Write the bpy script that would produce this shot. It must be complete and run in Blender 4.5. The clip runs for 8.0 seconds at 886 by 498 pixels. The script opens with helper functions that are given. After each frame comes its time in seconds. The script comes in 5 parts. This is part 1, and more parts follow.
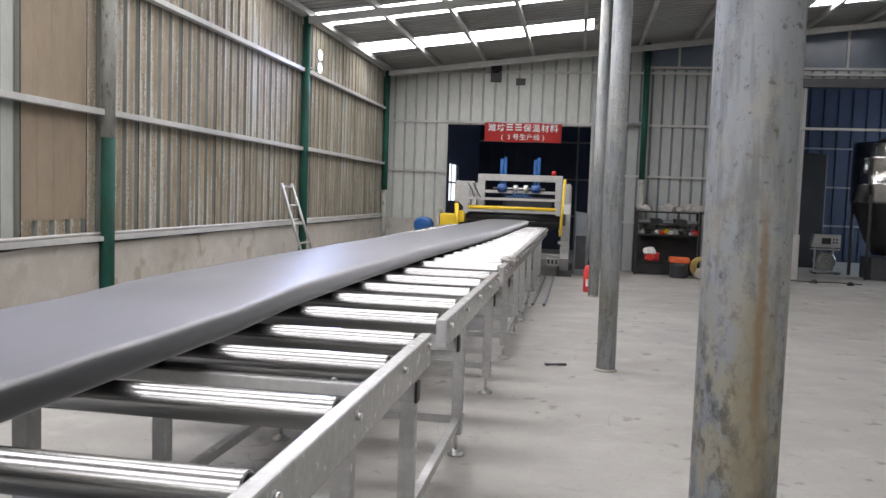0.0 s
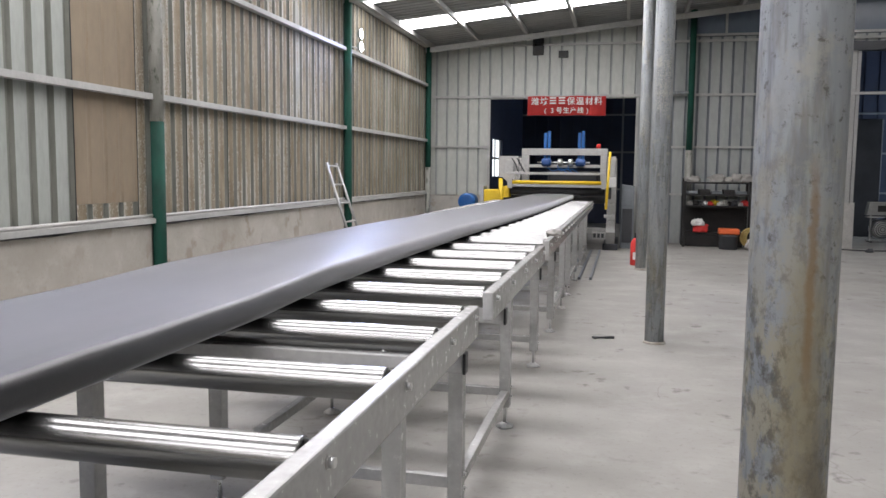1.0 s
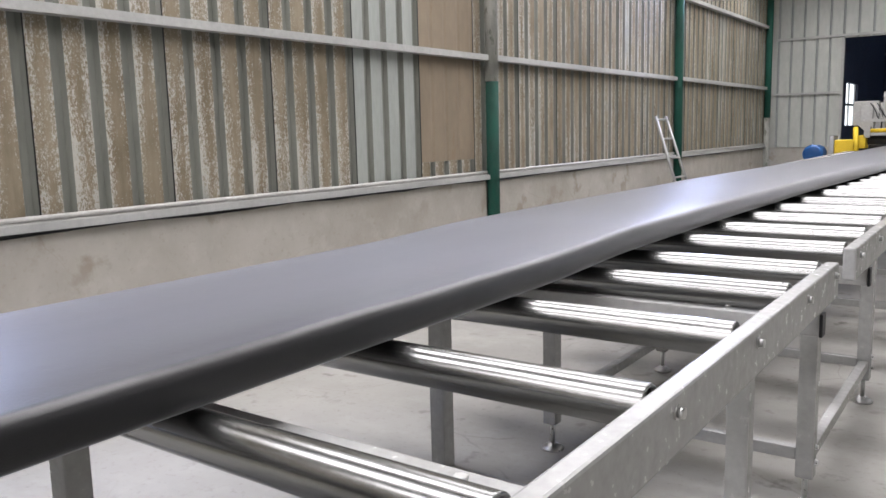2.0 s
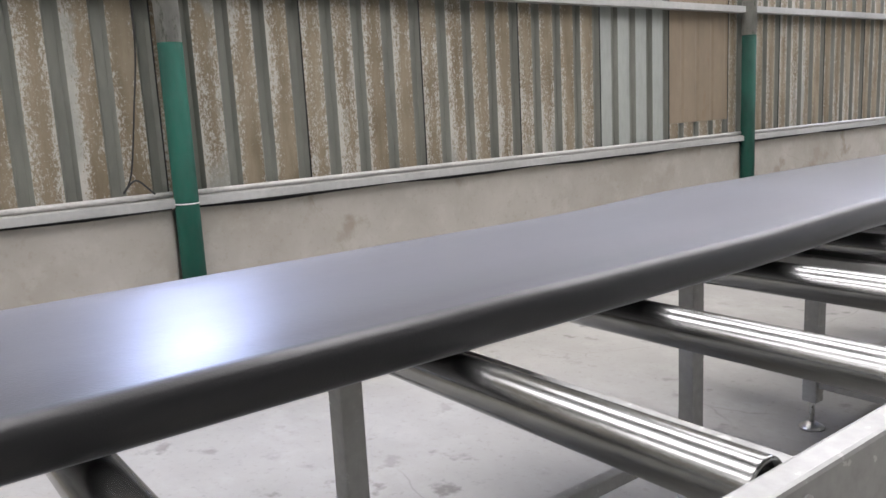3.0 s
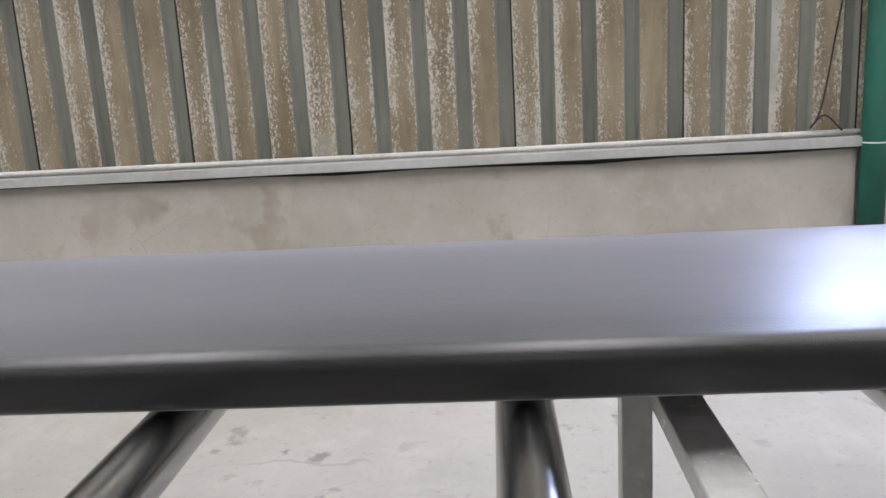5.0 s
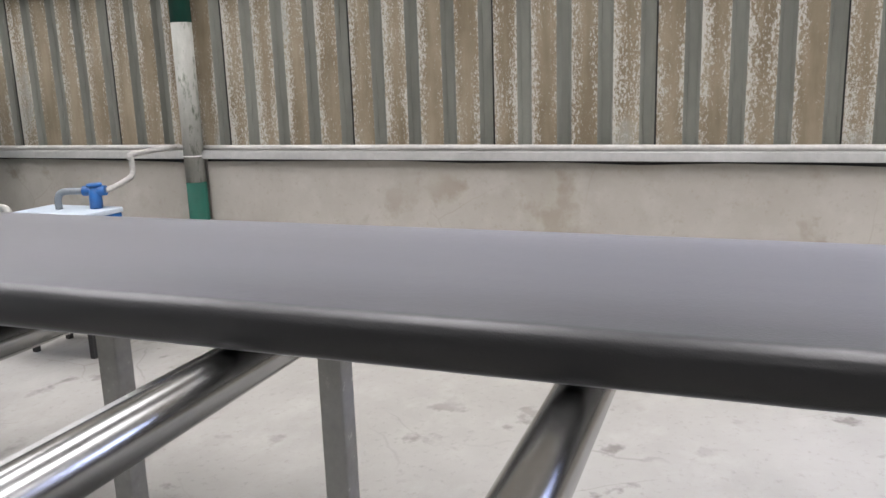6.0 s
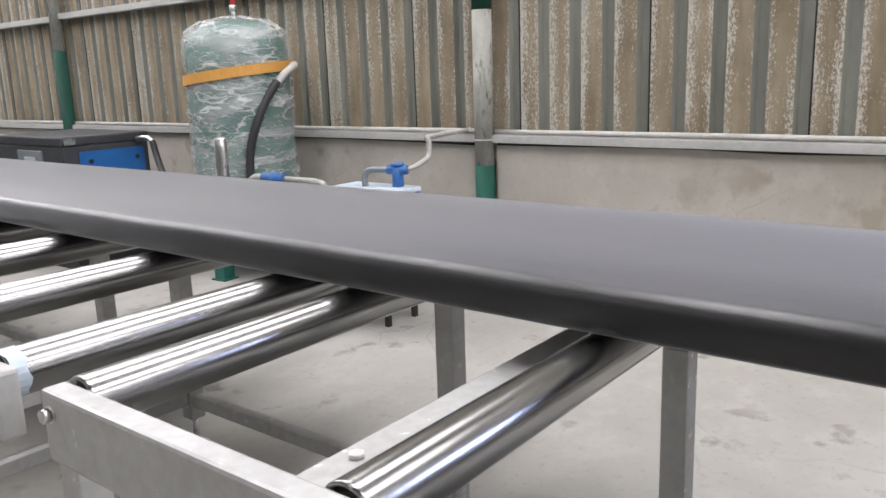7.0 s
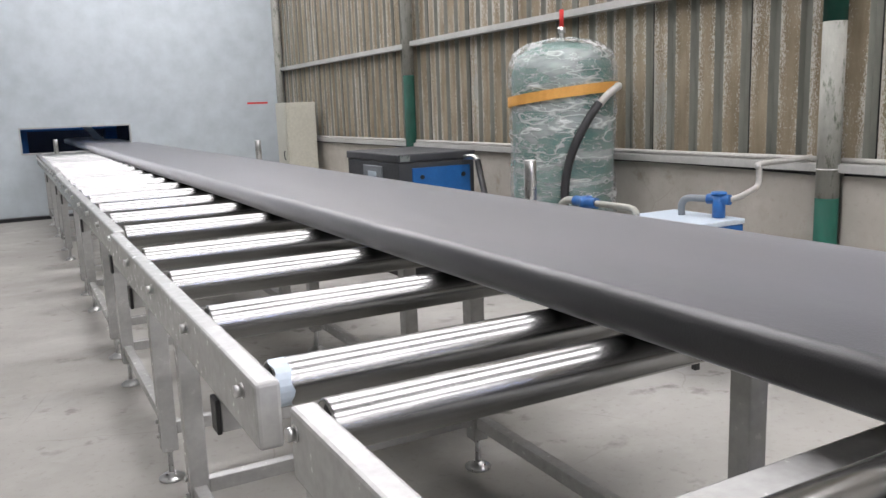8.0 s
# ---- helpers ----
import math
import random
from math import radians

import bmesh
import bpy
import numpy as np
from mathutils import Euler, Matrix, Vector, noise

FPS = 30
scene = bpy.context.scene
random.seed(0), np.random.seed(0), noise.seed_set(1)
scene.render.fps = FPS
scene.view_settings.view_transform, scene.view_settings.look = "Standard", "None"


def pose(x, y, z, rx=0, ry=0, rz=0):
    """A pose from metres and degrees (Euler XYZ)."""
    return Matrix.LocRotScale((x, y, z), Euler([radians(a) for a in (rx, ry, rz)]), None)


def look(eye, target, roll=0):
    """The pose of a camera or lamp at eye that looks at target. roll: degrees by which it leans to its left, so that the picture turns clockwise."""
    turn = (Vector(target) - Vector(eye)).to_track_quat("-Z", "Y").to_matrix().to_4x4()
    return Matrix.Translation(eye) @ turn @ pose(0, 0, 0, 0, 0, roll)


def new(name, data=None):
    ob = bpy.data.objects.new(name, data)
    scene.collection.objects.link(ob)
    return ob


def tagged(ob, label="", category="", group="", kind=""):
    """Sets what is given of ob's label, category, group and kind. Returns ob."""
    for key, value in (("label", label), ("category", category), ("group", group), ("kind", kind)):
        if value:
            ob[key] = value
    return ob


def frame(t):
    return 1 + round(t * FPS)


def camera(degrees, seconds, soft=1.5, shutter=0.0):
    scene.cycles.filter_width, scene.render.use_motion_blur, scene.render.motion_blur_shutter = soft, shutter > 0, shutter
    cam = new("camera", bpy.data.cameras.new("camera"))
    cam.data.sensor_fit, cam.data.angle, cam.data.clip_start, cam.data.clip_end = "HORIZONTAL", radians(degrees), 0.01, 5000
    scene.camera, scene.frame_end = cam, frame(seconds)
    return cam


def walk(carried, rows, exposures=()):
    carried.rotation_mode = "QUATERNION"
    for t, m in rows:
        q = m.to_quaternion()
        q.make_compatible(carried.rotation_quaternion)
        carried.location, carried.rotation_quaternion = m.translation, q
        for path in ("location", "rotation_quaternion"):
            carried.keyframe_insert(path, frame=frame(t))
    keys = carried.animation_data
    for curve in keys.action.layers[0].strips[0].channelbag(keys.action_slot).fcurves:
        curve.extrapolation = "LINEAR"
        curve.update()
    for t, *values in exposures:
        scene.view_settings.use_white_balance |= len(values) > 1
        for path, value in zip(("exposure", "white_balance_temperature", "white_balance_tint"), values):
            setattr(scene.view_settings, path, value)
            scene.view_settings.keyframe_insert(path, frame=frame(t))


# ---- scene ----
cam = camera(57.96, 8.0)
PATH = [
    (0, (1.171, 1.495, 1.531), (0.842, 3.463, 1.396), 2.0),
    (0.5, (1.182, 1.489, 1.531), (0.848, 3.455, 1.374), 1.5),
    (1, (1.173, 1.476, 1.515), (0.736, 3.418, 1.321), 0.6),
    (1.5, (1.144, 1.489, 1.491), (0.345, 3.303, 1.224), -0.6),
    (1.7, (1.111, 1.500, 1.483), (0.163, 3.239, 1.206), -0.9),
    (2.8, (1.099, 1.458, 1.451), (-0.414, 2.721, 1.112), -2.9),
    (3, (1.088, 1.449, 1.455), (-0.479, 2.642, 1.104), -3.0),
    (3.5, (1.095, 1.427, 1.439), (-0.707, 2.202, 1.047), -3.8),
    (4, (1.066, 1.236, 1.467), (-0.834, 1.704, 1.050), -3.0),
    (4.5, (1.058, 1.141, 1.464), (-0.890, 1.305, 1.044), -3.4),
    (4.7, (1.036, 1.122, 1.462), (-0.919, 1.162, 1.043), -3.4),
    (5.8, (1.027, 0.755, 1.458), (-0.839, 0.174, 1.030), -2.3),
    (6, (1.068, 0.733, 1.454), (-0.759, 0.036, 1.033), -1.9),
    (6.5, (1.182, 0.632, 1.475), (-0.527, -0.316, 1.048), -2.1),
    (7, (1.167, 0.489, 1.454), (-0.365, -0.723, 1.022), -2.0),
    (7.5, (1.019, 0.403, 1.450), (-0.137, -1.174, 1.030), -1.5),
    (8, (0.966, 0.429, 1.450), (0.035, -1.306, 1.097), -2.1),
]

# the roll of film: camera and its way
walk(cam, [(t, look(eye, target, roll)) for t, eye, target, roll in PATH],
     exposures=((0.0, 0.06), (1.5, 0.09), (3.5, 0.10), (4.5, 0.11), (6.0, 0.32), (7.0, 0.32), (8.0, 0.18)))

# ---- world and light ----
world = bpy.data.worlds.new("sky")
scene.world = world
world.use_nodes = True
_nt = world.node_tree
_sky = _nt.nodes.new("ShaderNodeTexSky")
_sky.sky_type = "NISHITA"
_sky.sun_disc = False
_sky.sun_elevation = radians(50)
_sky.sun_rotation = radians(120)
_nt.links.new(_sky.outputs[0], _nt.nodes["Background"].inputs[0])
_nt.nodes["Background"].inputs[1].default_value = 0.12
_sun = bpy.data.lights.new("sun", "SUN")
_sun.energy, _sun.angle, _sun.color = 2.5, radians(0.6), (1.0, 0.96, 0.9)
_sun_ob = new("sun", _sun)
_sun_ob.matrix_world = look((6, -9, 14), (0, 0, 0))
SKYLIGHT = 8.6
scene.view_settings.exposure = 0.0

# main measures of the hall
XW, YN, YS, XE = -3.177, 19.57, -12.75, 12.5
POSTS = (-12.70, -7.89, -2.54, 2.959, 8.308, 13.657, 19.0)
def roof_z(x):
    return 4.34 + 0.105 * (x + 3.1)


DOOR = (-1.829, 1.372, 3.134)
GATE = (5.21, 9.919, 4.068)


# ---- materials ----
def nodes(name):
    m = bpy.data.materials.new(name)
    m.use_nodes = True
    nt = m.node_tree
    return m, nt, nt.nodes["Principled BSDF"]


def add(nt, kind, **inputs):
    n = nt.nodes.new(kind)
    for k, v in inputs.items():
        n.inputs[k.replace("_", " ")].default_value = v
    return n


def coords(nt, scale=(1, 1, 1), shift=True):
    tc = nt.nodes.new("ShaderNodeTexCoord")
    mp = nt.nodes.new("ShaderNodeMapping")
    mp.inputs["Scale"].default_value = scale
    nt.links.new(tc.outputs["Object"], mp.inputs["Vector"])
    if shift:
        info = nt.nodes.new("ShaderNodeObjectInfo")
        mul = nt.nodes.new("ShaderNodeMath")
        mul.operation = "MULTIPLY"
        mul.inputs[1].default_value = 37.0
        nt.links.new(info.outputs["Random"], mul.inputs[0])
        nt.links.new(mul.outputs[0], mp.inputs["Location"])
    return mp.outputs[0]


def noise_of(nt, vec, scale, detail=4.0, rough=0.6):
    n = add(nt, "ShaderNodeTexNoise", Scale=scale, Detail=detail, Roughness=rough)
    nt.links.new(vec, n.inputs["Vector"])
    return n.outputs["Fac"]


def ramp(nt, fac, *stops):
    r = nt.nodes.new("ShaderNodeValToRGB")
    while len(r.color_ramp.elements) < len(stops):
        r.color_ramp.elements.new(0.5)
    for e, (p, c) in zip(r.color_ramp.elements, stops):
        e.position = p
        e.color = (c, c, c, 1) if isinstance(c, (int, float)) else (*c, 1)
    nt.links.new(fac, r.inputs[0])
    return r.outputs[0]


def mix(nt, fac, a, b):
    m = nt.nodes.new("ShaderNodeMix")
    m.data_type = "RGBA"
    for sock, v in ((m.inputs[0], fac), (m.inputs[6], a), (m.inputs[7], b)):
        if isinstance(v, (int, float)):
            sock.default_value = v
        elif isinstance(v, tuple):
            sock.default_value = (*v, 1)
        else:
            nt.links.new(v, sock)
    return m.outputs[2]


def bump(nt, bsdf, height, strength=0.2, distance=0.01):
    b = add(nt, "ShaderNodeBump", Strength=strength, Distance=distance)
    nt.links.new(height, b.inputs["Height"])
    nt.links.new(b.outputs[0], bsdf.inputs["Normal"])


def surface(name, dark, light, rough=(0.4, 0.6), metal=0.0, big=1.5, fine=40.0, stretch=(1, 1, 1), relief=0.1, dirt=None, dirt_at=0.62):
    """Two scales of variation between two tones, with stains of a third."""
    m, nt, b = nodes(name)
    v = coords(nt, stretch)
    f1, f2 = noise_of(nt, v, big), noise_of(nt, v, fine, 3.0)
    col = mix(nt, ramp(nt, f1, (0.3, 0.0), (0.7, 1.0)), dark, light)
    tone = ramp(nt, f2, (0.25, 0.82), (0.75, 1.0))
    mul = nt.nodes.new("ShaderNodeMix")
    mul.data_type, mul.blend_type = "RGBA", "MULTIPLY"
    mul.inputs[0].default_value = 1.0
    nt.links.new(col, mul.inputs[6])
    nt.links.new(tone, mul.inputs[7])
    col = mul.outputs[2]
    if dirt:
        f3 = noise_of(nt, v, big * 2.3, 8.0, 0.7)
        col = mix(nt, ramp(nt, f3, (dirt_at, 0.0), (dirt_at + 0.1, 1.0)), col, dirt)
    nt.links.new(col, b.inputs["Base Color"])
    r = ramp(nt, f2, (0.3, rough[0]), (0.7, rough[1]))
    nt.links.new(r, b.inputs["Roughness"])
    b.inputs["Metallic"].default_value = metal
    if relief:
        bump(nt, b, f2, relief, 0.004)
    return m


def residue(name, base, brown, pale, pitch):
    """Sheet metal with torn brown backing on its flats, and pale flakes in upright streaks along their edges."""
    m, nt, b = nodes(name)
    v = coords(nt, (1, 1, 1))
    streak = coords(nt, (1.0, 1.0, 0.14))
    flk = coords(nt, (1.0, 1.0, 0.6))

    def math_node(op, a, c=None, d=None):
        n = nt.nodes.new("ShaderNodeMath")
        n.operation = op
        for i, q in enumerate((a, c, d)):
            if q is None:
                continue
            if isinstance(q, (int, float)):
                n.inputs[i].default_value = q
            else:
                nt.links.new(q, n.inputs[i])
        return n.outputs[0]

    f1 = noise_of(nt, v, 2.6, 5.0)
    f5 = noise_of(nt, streak, 11.0, 5.0)
    blend = math_node("MULTIPLY_ADD", f5, 0.6, math_node("MULTIPLY", f1, 0.5))
    col = mix(nt, ramp(nt, blend, (0.42, 0.0), (0.68, 1.0)), brown[0], brown[1])
    # place across the flat
    tc = nt.nodes.new("ShaderNodeTexCoord")
    sep = nt.nodes.new("ShaderNodeSeparateXYZ")
    nt.links.new(tc.outputs["Object"], sep.inputs[0])
    across = math_node("FRACT", math_node("DIVIDE", sep.outputs[1], pitch))
    edge = math_node("ABSOLUTE", math_node("SUBTRACT", across, 0.37))
    s1 = noise_of(nt, streak, 34.0, 6.0, 0.75)
    s2 = noise_of(nt, flk, 85.0, 5.0, 0.8)
    s3 = noise_of(nt, streak, 3.6, 2.0, 0.5)
    s4 = noise_of(nt, v, 1.1, 2.0, 0.5)
    total = math_node("MULTIPLY_ADD", s2, 1.3, math_node("MULTIPLY_ADD", s1, 0.5, -0.06))
    total = math_node("MULTIPLY_ADD", s3, 0.55, total)
    total = math_node("MULTIPLY_ADD", edge, 0.62, total)
    total = math_node("MULTIPLY_ADD", s4, 0.35, total)
    mp = add(nt, "ShaderNodeMapRange")
    mp.inputs["From Min"].default_value, mp.inputs["From Max"].default_value = 1.43, 1.53
    nt.links.new(total, mp.inputs["Value"])
    col = mix(nt, mp.outputs[0], col, pale)
    # bare metal where the backing is gone
    gone = math_node("MULTIPLY_ADD", s3, 0.8, math_node("MULTIPLY", f1, 0.5))
    col = mix(nt, ramp(nt, gone, (0.78, 0.0), (0.86, 0.8)), col, base)
    nt.links.new(col, b.inputs["Base Color"])
    b.inputs["Roughness"].default_value = 0.8
    bump(nt, b, math_node("MULTIPLY_ADD", s2, 0.8, s1), 0.5, 0.007)
    return m


def board_material():
    """Dark grey foam board with a dull skin and a fine pebbled grain."""
    m, nt, b = nodes("foam_skin")
    v = coords(nt, (1, 1, 1), False)
    long = coords(nt, (1.0, 0.08, 1.0), False)
    f1, f2 = noise_of(nt, long, 9.0, 3.0), noise_of(nt, v, 260.0, 2.0)
    f3 = noise_of(nt, v, 28.0, 5.0, 0.7)
    nt.links.new(mix(nt, f1, (0.003, 0.003, 0.0035), (0.006, 0.006, 0.007)), b.inputs["Base Color"])
    nt.links.new(ramp(nt, f1, (0.3, 0.45), (0.7, 0.51)), b.inputs["Roughness"])
    s = nt.nodes.new("ShaderNodeMath")
    s.operation = "MULTIPLY_ADD"
    nt.links.new(f3, s.inputs[0])
    s.inputs[1].default_value = 0.8
    nt.links.new(f2, s.inputs[2])
    b.inputs["Specular IOR Level"].default_value = 0.38
    b.inputs["Coat Weight"].default_value = 0.55
    b.inputs["Coat Roughness"].default_value = 0.32
    b.inputs["Sheen Weight"].default_value = 1.0
    b.inputs["Sheen Roughness"].default_value = 0.34
    b.inputs["Sheen Tint"].default_value = (0.95, 0.955, 1.0, 1)
    bump(nt, b, s.outputs[0], 0.42, 0.0016)
    return m


def worn_cement(name, dark, light, stain, pale, big, spots, at):
    """Trowelled cement: cloudy tones, smeared pale patches, scattered dark spots and hairline cracks."""
    m, nt, b = nodes(name)
    v = coords(nt, (1, 1, 1), False)
    smear = coords(nt, (0.8, 1.0, 1.0), False)
    f1, f2 = noise_of(nt, v, big, 6.0, 0.62), noise_of(nt, v, 26.0, 6.0, 0.7)
    f3 = noise_of(nt, smear, big * 3.1, 7.0, 0.66)
    f4, f5 = noise_of(nt, v, spots, 5.0, 0.55), noise_of(nt, v, spots * 0.22, 2.0)
    col = mix(nt, ramp(nt, f1, (0.32, 0.0), (0.68, 1.0)), dark, light)
    col = mix(nt, ramp(nt, f3, (0.52, 0.0), (0.68, 0.35)), col, pale)
    both = nt.nodes.new("ShaderNodeMath")
    both.operation = "MULTIPLY"
    nt.links.new(ramp(nt, f4, (at, 0.0), (at + 0.08, 0.75)), both.inputs[0])
    nt.links.new(ramp(nt, f5, (0.42, 0.0), (0.58, 1.0)), both.inputs[1])
    col = mix(nt, both.outputs[0], col, stain)
    col = mix(nt, ramp(nt, f2, (0.56, 0.0), (0.72, 0.35)), col, stain)
    # hairline cracks, only here and there
    warp = nt.nodes.new("ShaderNodeMix")
    warp.data_type = "RGBA"
    warp.inputs[0].default_value = 0.12
    wn = add(nt, "ShaderNodeTexNoise", Scale=2.4, Detail=4.0)
    nt.links.new(v, wn.inputs["Vector"])
    nt.links.new(v, warp.inputs[6])
    nt.links.new(wn.outputs["Color"], warp.inputs[7])
    vo = nt.nodes.new("ShaderNodeTexVoronoi")
    vo.feature = "DISTANCE_TO_EDGE"
    vo.inputs["Scale"].default_value = 0.9
    nt.links.new(warp.outputs[2], vo.inputs["Vector"])
    cr = nt.nodes.new("ShaderNodeMath")
    cr.operation = "MULTIPLY"
    nt.links.new(ramp(nt, vo.outputs["Distance"], (0.0, 0.35), (0.004, 0.0)), cr.inputs[0])
    nt.links.new(ramp(nt, f5, (0.50, 0.0), (0.60, 1.0)), cr.inputs[1])
    col = mix(nt, cr.outputs[0], col, stain)
    nt.links.new(col, b.inputs["Base Color"])
    nt.links.new(ramp(nt, f3, (0.35, 0.85), (0.7, 0.55)), b.inputs["Roughness"])
    bump(nt, b, f2, 0.18, 0.004)
    return m


def glow(name, colour, strength):
    m, nt, b = nodes(name)
    b.inputs["Base Color"].default_value = (*colour, 1)
    b.inputs["Emission Color"].default_value = (*colour, 1)
    b.inputs["Emission Strength"].default_value = strength
    return m


def film_material():
    """Clear wrapping film: thin, with pale creases."""
    m, nt, b = nodes("plastic_film")
    v = coords(nt, (0.8, 0.8, 2.8), False)

    def crease(scale, width):
        f = noise_of(nt, v, scale, 3.0, 0.6)
        n = nt.nodes.new("ShaderNodeMath")
        n.operation = "SUBTRACT"
        nt.links.new(f, n.inputs[0])
        n.inputs[1].default_value = 0.5
        a = nt.nodes.new("ShaderNodeMath")
        a.operation = "ABSOLUTE"
        nt.links.new(n.outputs[0], a.inputs[0])
        return ramp(nt, a.outputs[0], (0.0, 1.0), (width, 0.0))

    c1, c2 = crease(1.9, 0.022), crease(4.6, 0.012)
    soft = noise_of(nt, v, 3.2, 4.0)
    both = nt.nodes.new("ShaderNodeMath")
    both.operation = "MAXIMUM"
    nt.links.new(c1, both.inputs[0])
    nt.links.new(c2, both.inputs[1])
    al = nt.nodes.new("ShaderNodeMath")
    al.operation = "MULTIPLY_ADD"
    nt.links.new(both.outputs[0], al.inputs[0])
    al.inputs[1].default_value = 0.42
    nt.links.new(ramp(nt, soft, (0.38, 0.13), (0.68, 0.50)), al.inputs[2])
    b.inputs["Base Color"].default_value = (0.78, 0.80, 0.79, 1)
    b.inputs["Roughness"].default_value = 0.25
    nt.links.new(al.outputs[0], b.inputs["Alpha"])
    bump(nt, b, both.outputs[0], 0.6, 0.015)
    return m


def glass_material():
    m, nt, b = nodes("window_glass")
    v = coords(nt, (1, 1, 0.6))
    nt.links.new(mix(nt, noise_of(nt, v, 2.5, 5.0), (0.13, 0.16, 0.21), (0.24, 0.29, 0.36)), b.inputs["Base Color"])
    b.inputs["Transmission Weight"].default_value = 0.3
    b.inputs["Roughness"].default_value = 0.22
    return m


def pipe_material(name, run=False):
    """Weathered galvanised pipe: grey with upright streaks, rust runs and pale crust; one long rust run on its face if asked."""
    m, nt, b = nodes(name)
    v = coords(nt, (1, 1, 1))
    st = coords(nt, (1, 1, 0.12))
    f1, f2 = noise_of(nt, st, 9.0, 5.0), noise_of(nt, v, 45.0, 6.0, 0.75)
    f3, f4 = noise_of(nt, coords(nt, (1, 1, 0.3)), 6.5, 7.0, 0.72), noise_of(nt, v, 9.0, 8.0, 0.75)
    f5, f6 = noise_of(nt, st, 30.0, 4.0), noise_of(nt, v, 120.0, 4.0, 0.7)
    f7 = noise_of(nt, coords(nt, (1, 1, 0.5)), 1.9, 3.0)
    col = mix(nt, ramp(nt, f1, (0.3, 0.0), (0.7, 1.0)), (0.24, 0.262, 0.275), (0.41, 0.435, 0.455))
    col = mix(nt, ramp(nt, f5, (0.5, 0.0), (0.64, 0.6)), col, (0.15, 0.155, 0.15))
    crust = nt.nodes.new("ShaderNodeMath")
    crust.operation = "MULTIPLY"
    nt.links.new(ramp(nt, f6, (0.50, 0.0), (0.58, 0.9)), crust.inputs[0])
    nt.links.new(ramp(nt, f7, (0.48, 0.0), (0.60, 1.0)), crust.inputs[1])
    col = mix(nt, ramp(nt, f3, (0.53, 0.0), (0.66, 0.55)), col, (0.27, 0.235, 0.165))
    col = mix(nt, ramp(nt, f4, (0.54, 0.0), (0.63, 0.6)), col, (0.44, 0.43, 0.37))
    col = mix(nt, ramp(nt, f2, (0.57, 0.0), (0.66, 0.75)), col, (0.085, 0.08, 0.065))
    col = mix(nt, crust.outputs[0], col, (0.50, 0.49, 0.44))
    if run:
        tc = nt.nodes.new("ShaderNodeTexCoord")
        sep = nt.nodes.new("ShaderNodeSeparateXYZ")
        nt.links.new(tc.outputs["Object"], sep.inputs[0])

        def calc(op, a, c, d=None):
            n = nt.nodes.new("ShaderNodeMath")
            n.operation = op
            for i, q in enumerate((a, c, d)):
                if isinstance(q, (int, float)):
                    n.inputs[i].default_value = q
                elif q is not None:
                    nt.links.new(q, n.inputs[i])
            return n.outputs[0]

        def stain(at, width, top, foot, wobble, tone, most):
            x = calc("MULTIPLY_ADD", calc("SUBTRACT", f4, 0.5), wobble, calc("SUBTRACT", sep.outputs[0], at))
            side = ramp(nt, calc("DIVIDE", calc("ABSOLUTE", x, 0.0), width * 2), (0.15, 1.0), (0.5, 0.0))
            zz = calc("MULTIPLY_ADD", calc("SUBTRACT", f3, 0.5), 0.25, sep.outputs[2])
            tall = ramp(nt, calc("DIVIDE", calc("SUBTRACT", zz, foot), top - foot), (0.0, 0.0), (0.2, 1.0), (0.75, 1.0), (1.0, 0.0))
            front = calc("LESS_THAN", sep.outputs[1], 0.0)
            both = calc("MULTIPLY", calc("MULTIPLY", side, tall), calc("MULTIPLY", front, most))
            return mix(nt, both, col, tone)

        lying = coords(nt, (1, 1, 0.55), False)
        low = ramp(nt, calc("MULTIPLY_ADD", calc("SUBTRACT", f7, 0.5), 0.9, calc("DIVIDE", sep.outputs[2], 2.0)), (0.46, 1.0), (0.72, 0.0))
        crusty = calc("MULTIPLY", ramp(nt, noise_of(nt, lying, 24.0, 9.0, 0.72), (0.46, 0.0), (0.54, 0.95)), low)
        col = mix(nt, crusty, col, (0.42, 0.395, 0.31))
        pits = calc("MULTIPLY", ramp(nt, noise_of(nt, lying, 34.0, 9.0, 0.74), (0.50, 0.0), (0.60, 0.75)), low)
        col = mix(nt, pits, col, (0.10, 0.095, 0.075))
        col = stain(0.012, 0.05, 1.44, 0.75, 0.12, (0.37, 0.325, 0.22), 0.7)
        col = stain(0.016, 0.011, 1.58, 1.05, 0.04, (0.28, 0.18, 0.085), 0.7)
        col = stain(0.05, 0.04, 1.1, 0.1, 0.14, (0.13, 0.11, 0.08), 0.8)
        col = stain(-0.02, 0.03, 0.95, 0.0, 0.16, (0.47, 0.45, 0.38), 0.35)
    nt.links.new(col, b.inputs["Base Color"])
    b.inputs["Roughness"].default_value = 0.6
    b.inputs["Metallic"].default_value = 0.15
    bump(nt, b, f4, 0.3, 0.004)
    return m


